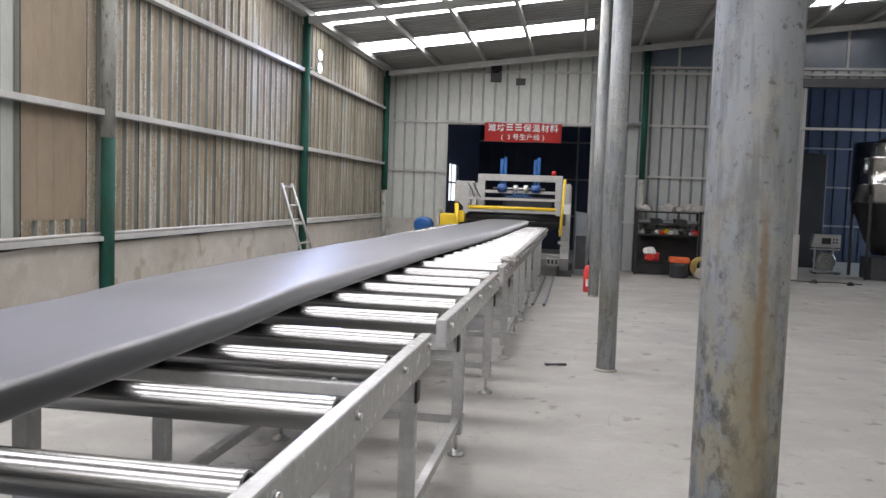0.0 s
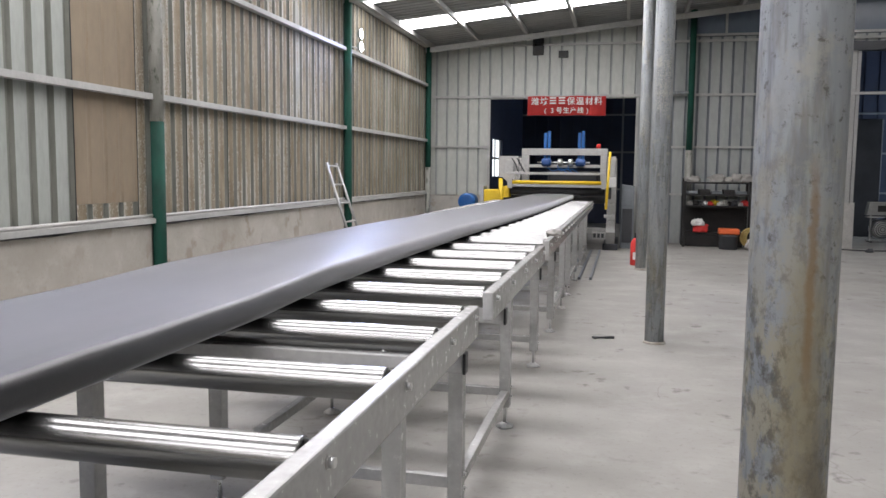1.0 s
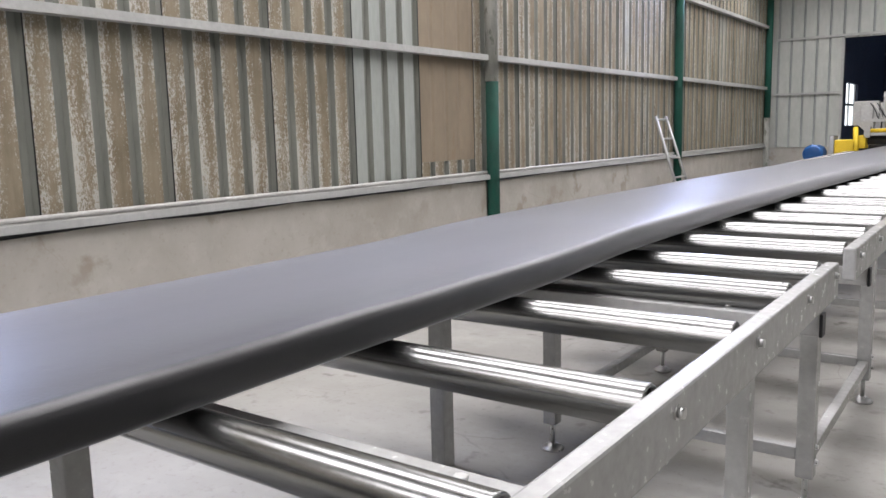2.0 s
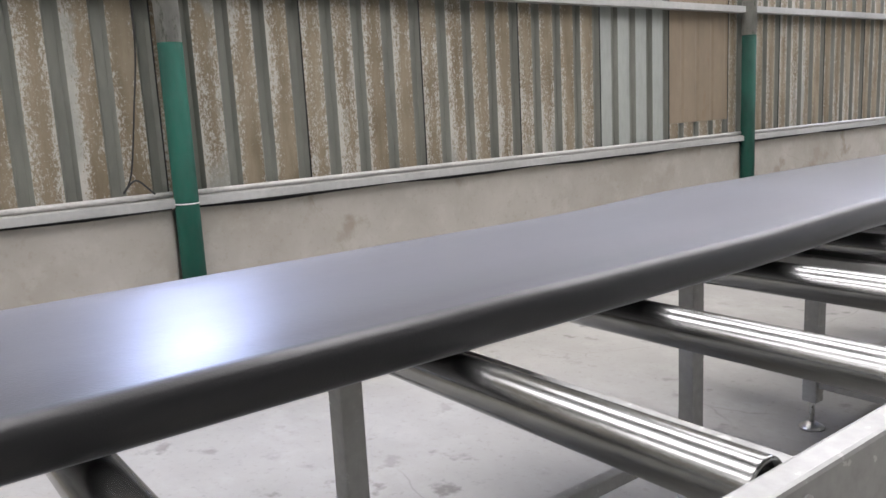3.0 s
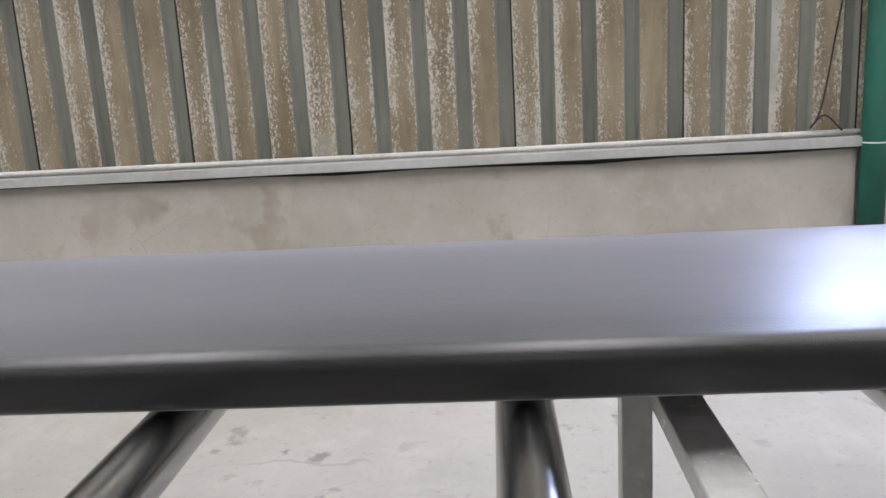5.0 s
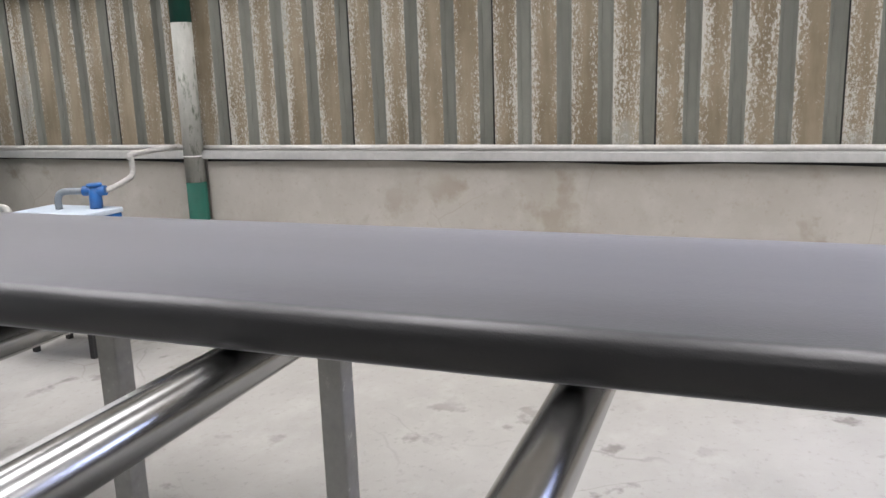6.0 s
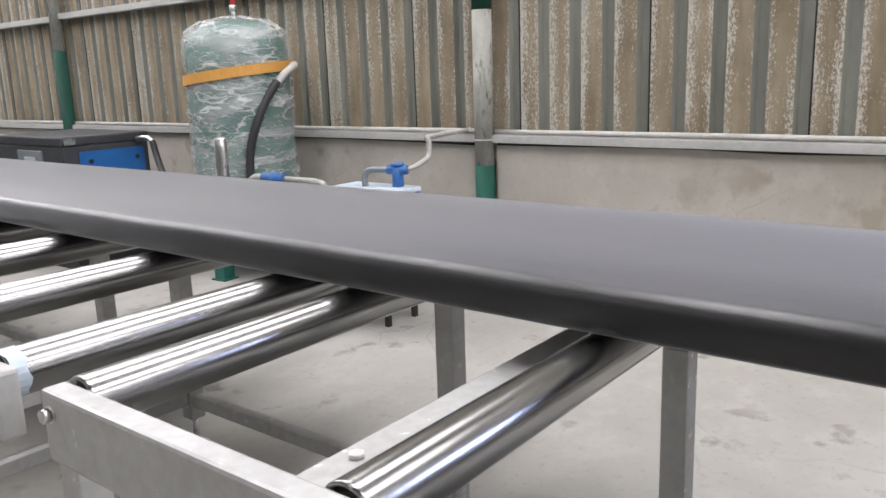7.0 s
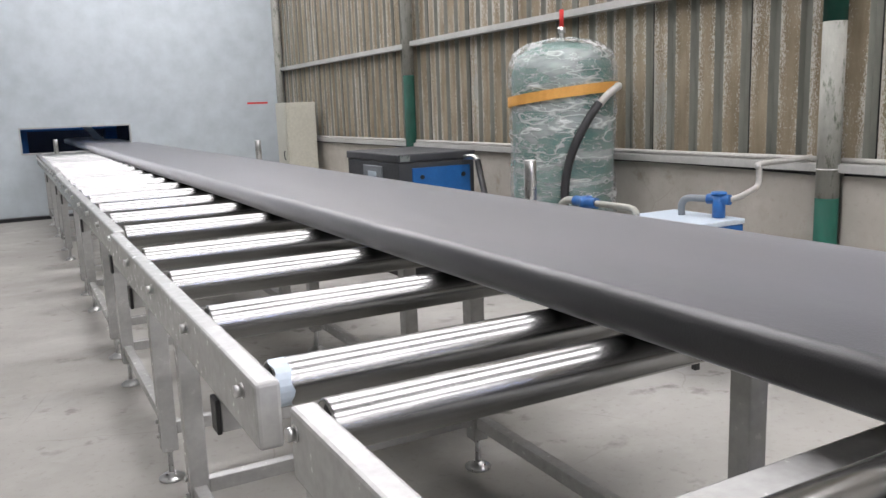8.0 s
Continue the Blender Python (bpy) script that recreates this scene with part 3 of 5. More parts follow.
# unseen strips added in the east roof to brighten that side of the hall
for k, (a, b) in enumerate(STRIPS):
    if k % 2:
        bm = bmesh.new()
        roof_strip(bm, a, b, 5.2, 7.6, 0.22)
        structure("skylight", bm, M_SKYLIGHT, "strip of bright translucent skylight sheet in the roof", "skylight")
# girts of the west wall, with a white conduit along the sill
bm = bmesh.new()
for a, b in zip(POSTS, POSTS[1:]):
    box(bm, XW - 0.03, XW + 0.045, a + 0.064, b - 0.064, 0.996, 1.041)
    box(bm, XW - 0.03, XW + 0.03, a + 0.064, b - 0.064, 1.041, 1.047)
structure("trim_sill", bm, M_STEEL, "grey steel channel along the top of the low wall", "trim")
# black strip under the sill channel paints in the shade of the open gap
bm = bmesh.new()
for a, b in zip(POSTS, POSTS[1:]):
    box(bm, XW - 0.12, XW - 0.012, a + 0.065, b - 0.065, 0.95, 0.9955)
structure("sealant", bm, M_BLACK, "black strip drawn for the shaded gap under the sill channel", "sealant")
for a, b in zip(POSTS, POSTS[1:]):
    bm = bmesh.new()
    hose(bm, [(XW + 0.0, a + 0.06, 1.063), (XW + 0.012, a * 0.7 + b * 0.3, 1.065), (XW + 0.008, a * 0.35 + b * 0.65, 1.062), (XW + 0.0, b - 0.06, 1.067)], 0.016, 8)
    tagged(new("conduit", mesh_of("conduit", bm, M_PVC)), "white plastic conduit lying on the wall sill", "conduit", "conduits on the sill")
for z, dz in ((2.13, 1), (3.37, 0.3), (4.22, 0)):
    bm = bmesh.new()
    for a, b, d in zip(POSTS, POSTS[1:], (-0.03, -0.015, -0.005, 0.02, 0.025, 0.035)):
        v = box(bm, CLAD_X + 0.004, XW + 0.045, a + 0.064, b - 0.064, z + d * dz, z + d * dz + 0.055)
    structure("girt", bm, M_STEEL, "grey steel girt across the cladding", "beam")

# posts of the west wall
POST_LOOK = {POSTS[1]: ((0.0, 1.80, M_GREEN), (1.80, 4.25, M_BARE)), POSTS[2]: ((0.0, 0.85, M_GREEN), (0.85, 1.83, M_BARE), (1.83, 4.25, M_GREEN)),
             POSTS[3]: ((0.0, 1.85, M_GREEN), (1.85, 4.25, M_BARE)), POSTS[4]: ((0.0, 1.95, M_GREEN), (1.95, 4.25, M_BARE)),
             POSTS[5]: ((0.0, 4.25, M_GREEN),), POSTS[6]: ((0.0, 1.6, M_BARE), (1.6, 4.25, M_GREEN)), POSTS[0]: ((0.0, 4.25, M_BARE),)}
for y, segs in POST_LOOK.items():
    p = thing("wall_post", "round steel wall post, partly painted green", "post", "posts of the wall", (XW + 0.04, y, 0))
    for z0, z1, m in segs:
        bm = bmesh.new()
        rod(bm, (0, 0, z0), (0, 0, z1), 0.064 if m is not M_BARE else 0.0633, 24)
        part("shaft", bm, m, p)
    if y in POSTS[2:4]:
        bm = bmesh.new()
        lathe(bm, (0, 0, 1.012), [(0.0655, 0.0), (0.0662, 0.003), (0.0655, 0.006)], 24)
        part("tie_wire", bm, M_WHITE, p, "thin white wire tied round the post")

# free-standing pipe columns
for x, y in ((1.506, 3.17), (1.478, 8.80), (1.462, 14.42)):
    p = thing("pipe_column", "round galvanised pipe column, worn and rust-streaked", "column", "pipe columns", (x, y, 0))
    bm = bmesh.new()
    rod(bm, (0, 0, 0.0), (0, 0, 4.76), 0.084, 32)
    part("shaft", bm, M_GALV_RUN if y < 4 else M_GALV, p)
    bm = bmesh.new()
    lathe(bm, (0, 0, 0), [(0.10, 0.0), (0.098, 0.012), (0.085, 0.02)], 24)
    part("collar", bm, M_DADO, p)


# ---- roller conveyor ----
XR, XL = 0.585, -1.31
ROLLER_R = 0.05


def roller_mesh(x0, x1):
    """A polished tube with a turned-in rim, a dark end cup and a shaft stub."""
    bm = bmesh.new()
    r = ROLLER_R
    seg = 40
    prof = [(x0, r * 0.86), (x0, r - 0.003), (x0 + 0.003, r), (x0 + 0.006, r), (x0 + 0.012, r), (x1 - 0.012, r), (x1 - 0.006, r), (x1 - 0.003, r), (x1, r - 0.003), (x1, r * 0.86), (x1 - 0.012, r * 0.84)]
    rings = [[bm.verts.new((x, rr * math.cos(k * math.tau / seg), rr * math.sin(k * math.tau / seg))) for k in range(seg)] for x, rr in prof]
    for a, b in zip(rings, rings[1:]):
        for k in range(seg):
            bm.faces.new((a[k], b[k], b[(k + 1) % seg], a[(k + 1) % seg])).smooth = True
    bm.faces.new(rings[0])
    bm.faces.new(rings[-1][::-1])
    bmesh.ops.recalc_face_normals(bm, faces=bm.faces)
    return mesh_of("roller", bm, M_CHROME)


def cup_mesh(x1):
    bm = bmesh.new()
    lathe(bm, (x1 - 0.011, 0, 0), [(ROLLER_R * 0.83, 0.0), (ROLLER_R * 0.55, 0.002), (ROLLER_R * 0.3, 0.006)], 20, "x")
    rod(bm, (x1 - 0.01, 0, 0), (x1 + 0.04, 0, 0), 0.009, 10)
    return mesh_of("bearing_cup", bm, M_BLACK)


def bolt_mesh():
    bm = bmesh.new()
    rod(bm, (0, 0, 0), (0.004, 0, 0), 0.016, 14)
    rod(bm, (0.004, 0, 0), (0.018, 0, 0), 0.0125, 6)
    return mesh_of("bolt", bm, M_ZINC)


ROLLER, CUP, BOLT = roller_mesh(XL + 0.06, 0.530), cup_mesh(0.530), bolt_mesh()


def foot_mesh():
    bm = bmesh.new()
    rod(bm, (0, 0, 0.02), (0, 0, 0.135), 0.011, 10)
    lathe(bm, (0, 0, 0), [(0.052, 0.0), (0.052, 0.008), (0.035, 0.018), (0.018, 0.03)], 18)
    lathe(bm, (0, 0, 0.118), [(0.017, 0.0), (0.017, 0.014)], 6)
    return mesh_of("levelling_foot", bm, M_ZINC)


FOOT = foot_mesh()


def leg(parent, x, y, top, side):
    ob = boxed("leg", (-0.032, 0.032, -0.032, 0.032, 0.125, top), M_FRAME, parent, 0.005)
    ob.location = (x, y, 0)
    piece("levelling_foot", FOOT, ob)
    for z in (0.25, 0.19):
        piece("bolt", BOLT, ob, pose(0.033 if side > 0 else -0.033, 0, z, 0, 0, 0 if side > 0 else 180) @ Matrix.Diagonal((0.6, 0.7, 0.7, 1)))
    return ob


def rail(parent, x0, x1, y0, y1, ztop, depth, thick_front=True):
    """A folded channel: top flange, outer web, end plates."""
    return boxed("side_rail", (x0, x1, y0, y1, ztop - depth, ztop), M_FRAME, parent, 0.008)


def conveyor(y0, y1, ztop, xr, rollers, legs, pairs, beams, caps=(), depth=0.135):
    """One section of roller table, with its rails, rollers, legs and ties."""
    c = thing("roller_conveyor", "grey-white enamelled roller conveyor section with polished steel rollers", "conveyor", "conveyor sections in a line")
    rail(c, xr - 0.05, xr, y0, y1, ztop, depth)
    rail(c, XL, XL + 0.05, y0, y1, ztop, depth)
    za = ztop - 0.04
    for y in rollers:
        r = piece("roller", ROLLER, c, pose(xr - 0.585, y, za, random.uniform(0, 90)))
        piece("bearing_cup", CUP, r)
        piece("bolt", BOLT, c, pose(xr - 0.001, y, za))
        piece("bolt", BOLT, c, pose(XL + 0.001, y, za, 0, 0, 180))
    for y in beams:
        b = boxed("cross_beam", (XL + 0.051, xr - 0.051, y - 0.042, y + 0.042, ztop - 0.135, ztop - 0.085), M_FRAME, c, 0.006)
        for x in (0.34, -0.9):
            bm = bmesh.new()
            rod(bm, (x, y, ztop - 0.086), (x, y, ztop - 0.076), 0.014, 6)
            part("bolt", bm, M_ZINC, b)
    for y in caps:
        t = boxed("lower_tube", (XL + 0.1, xr - 0.004, y - 0.025, y + 0.025, ztop - depth - 0.082, ztop - depth - 0.001), M_FRAME, c, 0.004)
        boxed("end_cap", (xr - 0.0035, xr + 0.008, y - 0.028, y + 0.028, ztop - depth - 0.085, ztop - depth - 0.002), M_BLACK, t, 0.003, "black plastic end cap")
    for y in legs:
        leg(c, xr - 0.085, y, ztop - depth + 0.04, 1)
        leg(c, -0.57, y, ztop - 0.136, -1)
        boxed("foot_tie", (-0.537, xr - 0.118, y - 0.02, y + 0.02, 0.19, 0.24), M_FRAME, c, 0.004)
    for a, b in pairs:
        for x in (xr - 0.085, -0.57):
            boxed("stretcher", (x - 0.022, x + 0.022, a + 0.033, b - 0.033, 0.18, 0.23), M_FRAME, c, 0.004)
    return c


conveyor(-0.872, 4.80, 0.945, 0.585, [-0.84, -0.186, 0.486, 1.075, 1.712, 2.419, 3.01, 3.625, 4.24, 4.72], (-0.185, 1.316, 2.385, 3.80), ((2.385, 3.80),), (-0.355, 1.365, 2.60, 4.215), (4.50,))
conveyor(5.06, 7.50, 0.965, 0.605, [5.16 + 0.55 * k for k in range(5)], (4.67, 6.10, 7.64), ((4.67, 6.10),), (6.15,), (5.45, 7.2))
conveyor(7.85, 16.95, 0.972, 0.608, [7.95 + 0.42 * k for k in range(22)], (9.05, 10.4, 11.4, 12.8, 14.4, 15.8), ((9.05, 10.4), (11.4, 12.8), (14.4, 15.8)), (9.3, 13.2), (8.4,))
conveyor(-3.317, -0.997, 0.95, 0.610, [-1.095 - 0.55 * k for k in range(4)], (-0.87, -2.20, -2.79), ((-2.20, -0.87),), (-1.90,), (-1.36, -2.77))
conveyor(-7.72, -3.34, 0.955, 0.592, [-3.42 - 0.565 * k for k in range(8)], (-4.12, -4.70, -6.10, -6.75), ((-4.12, -2.79), (-6.10, -4.70)), (-4.45, -6.35), (-3.55, -5.15, -7.15))
conveyor(-12.6, -7.75, 0.965, 0.585, [-7.90 - 0.44 * k for k in range(11)], (-8.70, -9.45, -10.65, -11.95), ((-9.45, -8.70), (-11.95, -10.65)), (-9.05, -11.05), (-8.05, -9.85))

# upright guide pins at the rails
for x, y in ((-1.285, -2.83), (-1.285, -7.65), (0.33, -12.35)):
    bm = bmesh.new()
    lathe(bm, (0, 0, 0), [(0.03, 0.0), (0.03, 0.215), (0.026, 0.22), (0.024, 0.205)], 20)
    g = tagged(new("guide_pin", mesh_of("guide_pin", bm, M_ZINC)), "short upright zinc guide pin on the conveyor rail", "guide pin", "guide pins")
    g.location = (x, y, 0.953)
# paper label stuck round one roller end
bm = bmesh.new()
seg, n = 12, 0.0
rows = [[bm.verts.new((x + 0.004 * math.sin(k * 1.7), (ROLLER_R + 0.0012) * math.cos(a), (ROLLER_R + 0.0012) * math.sin(a))) for x in (0.521, 0.555)] for k, a in enumerate(radians(-50 + 15 * j) for j in range(seg))]
for a, b in zip(rows, rows[1:]):
    bm.faces.new((a[0], a[1], b[1], b[0]))
lab = tagged(new("paper_label", mesh_of("paper_label", bm, M_LIGHTBLUE)), "torn pale paper label stuck on a roller end", "label")
lab.location = (0, -1.095, 0.91)


# ---- foam board on the rollers ----
def ease(y, a, b):
    t = min(1.0, max(0.0, (y - a) / (b - a)))
    return t * t * (3 - 2 * t)


def board_mesh(x0, x1, z0, z1, y0, y1):
    bm = bmesh.new()
    h = z1 - z0
    prof = []
    for cx, s in ((x1, 1), (x0, -1)):
        angs = range(-90, 91, 12) if s > 0 else range(90, -91, -12)
        for a in angs:
            c, q = math.cos(radians(a)), math.sin(radians(a))
            prof.append((cx + s * (c ** 0.8 - 1) * 0.042, (z0 + z1) / 2 + math.copysign(abs(q) ** 0.8, q) * h / 2))
    # a slight crown over the width
    top = [(x1 - 0.042 - (x1 - x0 - 0.084) * k / 16, z1 + 0.010 * (1 - abs(k / 8 - 1) ** 4)) for k in range(1, 16)]
    half = len(prof) // 2
    prof = prof[:half] + top + prof[half:]
    n = int((y1 - y0) / 0.12)
    rings = []
    for i in range(n + 1):
        y = y0 + (y1 - y0) * i / n
        ring = []
        lift = 0.02 * ease(y, 4.4, 5.2) + 0.007 * ease(y, 7.2, 8.2)
        sway = 0.24 * ease(y, 6.0, 13.0) + 0.016 * max(0.0, y - 12.0)
        for x, z in prof:
            near_edge = max(0.0, 1 - (x1 - x) / 0.1)
            w = noise.noise(Vector((x * 1.5, y * 0.45, 3.0))) * 0.003 + near_edge * noise.noise(Vector((7.0, y * 3.1, z * 9))) * 0.003
            e = near_edge * noise.noise(Vector((2.0, y * 1.1, 0.0))) * 0.004
            ring.append(bm.verts.new((x + e + sway, y, max(z + (w if z > z0 + 0.01 else 0.0), z0) + lift)))
        rings.append(ring)
    m = len(prof)
    for a, b in zip(rings, rings[1:]):
        for k in range(m):
            bm.faces.new((a[k], b[k], b[(k + 1) % m], a[(k + 1) % m])).smooth = True
    bm.faces.new(rings[0])
    bm.faces.new(rings[-1][::-1])
    bmesh.ops.recalc_face_normals(bm, faces=bm.faces)
    return mesh_of("foam_board", bm, M_BOARD)


BOARD = tagged(new("foam_board", board_mesh(-0.938, -0.118, 0.957, 1.056, -15.5, 19.6)), "endless dark grey foam board gliding over the steel rollers", "foam board")


# ---- pulling machine in the doorway ----
def pulling_machine():
    m = thing("haul_off_machine", "grey-white haul-off machine with black rollers and yellow guards", "machine", at=(-0.012, 0.75, 0))
    m.scale = (1.075, 1.0, 1.03)
    F = M_FRAME
    for x in (-0.98, 0.80):
        b = bmesh.new()
        v = [(16.75, 0.12), (18.6, 0.12), (18.6, 1.3), (17.6, 1.75), (17.2, 1.75), (16.9, 1.2), (16.9, 0.55), (16.55, 0.35)]
        lo = [b.verts.new((x, y, z)) for y, z in v]
        hi = [b.verts.new((x + 0.16, y, z)) for y, z in v]
        b.faces.new(lo[::-1])
        b.faces.new(hi)
        for i in range(len(v)):
            j = (i + 1) % len(v)
            b.faces.new((lo[i], lo[j], hi[j], hi[i]))
        bmesh.ops.recalc_face_normals(b, faces=b.faces)
        part("side_plate", b, F, m)
        boxed("side_box", (x - 0.04 if x > 0 else x - 0.26, x + 0.14 if x > 0 else x + 0.12, 17.0, 17.4, 1.36, 1.78), F, m, 0.01)
        boxed("foot_plate", (x - 0.05, x + 0.22, 16.7, 18.6, 0.0, 0.12), M_CHARCOAL, m, 0.01)
    boxed("top_beam", (-0.80, 0.79, 17.0, 17.16, 1.80, 1.93), F, m, 0.01)
    boxed("top_post", (-0.80, -0.66, 17.0, 17.16, 1.30, 1.80), F, m, 0.008)
    boxed("top_post", (0.66, 0.79, 17.0, 17.16, 1.30, 1.80), F, m, 0.008)
    boxed("mid_beam", (-0.66, 0.66, 17.02, 17.12, 1.56, 1.62), F, m, 0.006)
    boxed("lower_beam", (-1.05, 0.76, 16.72, 16.82, 1.42, 1.47), F, m, 0.006)
    boxed("guard_beam", (-0.95, 0.74, 16.45, 16.56, 1.19, 1.25), F, m, 0.006)
    rodded("guard_bar", (-0.95, 16.46, 1.275), (0.74, 16.46, 1.275), 0.034, M_YELLOW, m, 16, "yellow guard bar")
    for z, r, y in ((1.115, 0.075, 16.6), (0.955, 0.075, 16.75), (1.115, 0.075, 17.1), (1.115, 0.075, 17.6)):
        rodded("roller", (-0.95, y, z), (0.76, y, z), r, M_RUBBER, m, 28, "black rubber covered roller")
    for y in (16.5, 17.0):
        boxed("bearing_block", (-1.1, -0.96, y - 0.08, y + 0.1, 0.98, 1.2), M_YELLOW, m, 0.01, "yellow bearing block")
        boxed("bearing_block", (0.77, 0.88, y - 0.08, y + 0.1, 0.98, 1.2), M_CHARCOAL, m, 0.01)
    # arms that hold the upper roller
    for x in (-0.99, 0.70):
        b = bmesh.new()
        box(b, x, x + 0.09, 16.42, 16.58, 1.16, 1.34)
        box(b, x + 0.01, x + 0.08, 16.58, 17.0, 1.24, 1.32)
        part("roller_arm", b, F, m)
    b = bmesh.new()
    v = box(b, -1.17, -0.9, 16.7, 17.0, 1.2, 1.42)
    for i in (0, 3):
        v[i].co.x += 0.22
    part("hopper_plate", b, F, m)
    boxed("left_panel", (-1.13, -0.94, 16.95, 17.3, 1.42, 1.72), F, m, 0.015)
    boxed("base_beam", (-0.95, 0.80, 16.8, 16.95, 0.3, 0.42), F, m, 0.01)
    boxed("terminal_box", (0.56, 0.80, 16.5, 16.7, 0.22, 0.36), F, m, 0.01)
    for k in range(3):
        boxed("socket", (0.585 + k * 0.07, 0.63 + k * 0.07, 16.49, 16.4985, 0.25, 0.33), M_CHARCOAL, m)
    # yellow slanted rods on both sides
    rodded("yellow_rod", (0.80, 16.2, 0.80), (0.84, 16.5, 1.85), 0.024, M_YELLOW, m, 12, "yellow telescopic rod")
    rodded("yellow_rod", (-1.06, 16.2, 0.90), (-1.11, 16.4, 1.33), 0.04, M_YELLOW, m, 12, "yellow guard post")
    boxed("drive_guard", (-1.42, -1.10, 16.4, 16.8, 0.55, 1.13), M_YELLOW, m, 0.02, "yellow drive guard")
    boxed("drive_column", (-1.50, -1.425, 16.4, 16.8, 0.0, 1.2), F, m, 0.01)
    # motor with fan cowl
    b = bmesh.new()
    lathe(b, (-1.70, 16.15, 0.90), [(0.02, -0.022), (0.10, -0.02), (0.155, 0.0), (0.16, 0.06), (0.15, 0.07), (0.15, 0.42), (0.10, 0.44)], 24, "y")
    part("motor", b, M_BLUE, m, "blue electric motor")
    b = bmesh.new()
    for k in range(6):
        hose(b, [(-1.70 + (0.03 + k * 0.019) * math.cos(a), 16.122, 0.90 + (0.03 + k * 0.019) * math.sin(a)) for a in [math.tau * j / 10 for j in range(11)]], 0.004, 6, 3)
    part("fan_grille", b, M_BLUE, m)
    rodded("motor_stand", (-1.70, 16.35, 0.0), (-1.70, 16.35, 0.76), 0.06, F, m, 12)
    # blue jacking screws, gear heads, shaft
    for x in (-0.33, 0.30):
        for dx in (-0.035, 0.035):
            boxed("jack_tube", (x + dx - 0.028, x + dx + 0.028, 17.05, 17.11, 1.66, 2.27 - abs(dx - 0.035) * 0.5), M_BLUE, m, 0.005, "blue jacking tube")
        b = bmesh.new()
        lathe(b, (x - 0.09, 16.95, 1.66), [(0.05, 0), (0.075, 0.02), (0.075, 0.15), (0.05, 0.18)], 18, "x")
        part("gear_head", b, M_MOTOR, m, "blue gear head")
    for x in (-0.08, 0.11):
        b = bmesh.new()
        lathe(b, (x - 0.04, 16.95, 1.66), [(0.05, 0), (0.07, 0.01), (0.07, 0.08), (0.05, 0.09)], 18, "x")
        part("gear_head", b, M_ZINC, m)
    rodded("cross_shaft", (-0.5, 16.95, 1.66), (0.47, 16.95, 1.66), 0.014, M_ZINC, m)
    b = bmesh.new()
    lathe(b, (0.62, 17.05, 1.93), [(0.04, 0), (0.04, 0.07), (0.03, 0.09)], 16)
    part("warning_lamp", b, M_RED, m, "red warning lamp")
    # blue cables under the gear heads
    for k in range(3):
        b = bmesh.new()
        hose(b, [(-0.33 + 0.2 * k, 16.94, 1.60), (-0.22 + 0.16 * k, 16.9, 1.50), (-0.05 + 0.1 * k, 16.92, 1.53), (0.05 + 0.1 * k, 16.94, 1.47)], 0.008, 6)
        part("cable", b, M_BLUE, m)
    for k in range(4):
        b = bmesh.new()
        hose(b, [(-0.98 + 0.05 * k, 16.93, 1.74), (-0.90 + 0.06 * k, 16.88, 1.62 - 0.03 * k), (-0.86 + 0.07 * k, 16.9, 1.50 - 0.02 * k), (-0.80 + 0.07 * k, 16.95, 1.42)], 0.009, 6)
        part("cable", b, M_PVC if k % 2 else M_RUBBER, m)
    for x in (-0.52, -0.1, 0.33):
        boxed("clamp_block", (x, x + 0.09, 16.40, 16.449, 1.19, 1.245), M_FRAME, m, 0.004)
    for z in (0.62, 0.84):
        boxed("side_bracket", (0.76, 0.96, 16.62, 16.74, z, z + 0.06), F, m, 0.006)
    boxed("inner_bin", (-0.35, 0.62, 17.5, 17.9, 1.2, 1.5), M_CHARCOAL, m, 0.05)
    return m


pulling_machine()
# control cabinet beside the machine
c = thing("control_cabinet", "slate grey control cabinet beside the machine", "cabinet", at=(1.12, 17.95, 0))
bm = bmesh.new()
v = box(bm, 0, 0.26, 0, 0.6, 0.0, 1.25)
v[4].co.z = v[7].co.z = 1.28
soften(bm, 0.01)
part("body", bm, M_GREYBOX, c)
boxed("door", (0.03, 0.23, -0.012, -0.001, 0.12, 0.8), M_CHARCOAL, c, 0.004)
boxed("panel", (0.03, 0.23, -0.012, -0.001, 0.86, 1.18), M_GREYBOX, c, 0.004)
# rails on the floor before the machine
for x in (0.42, 0.57, 0.73):
    bm = bmesh.new()
    box(bm, x, x + 0.035, 12.9, 17.2, 0.0, 0.035)
    tagged(new("floor_rail", mesh_of("floor_rail", bm, M_GREYBOX)), "worn steel rail on the floor before the machine", "rail", "floor rails")

# red banner over the doorway
banner = thing("banner", "red cloth banner with white characters over the doorway", "banner", at=(0, 0, 0))
bm = bmesh.new()
nx = 24
rows = [[bm.verts.new((-0.985 + 1.712 * k / nx, YN - 0.06 + 0.006 * math.sin(k * 1.1), z + 0.008 * math.sin(k * 0.5))) for k in range(nx + 1)] for z in (2.765, 3.185)]
for k in range(nx):
    bm.faces.new((rows[0][k], rows[0][k + 1], rows[1][k + 1], rows[1][k]))
geo = bmesh.ops.solidify(bm, geom=bm.faces[:], thickness=0.004)
part("cloth", bm, M_RED, banner)


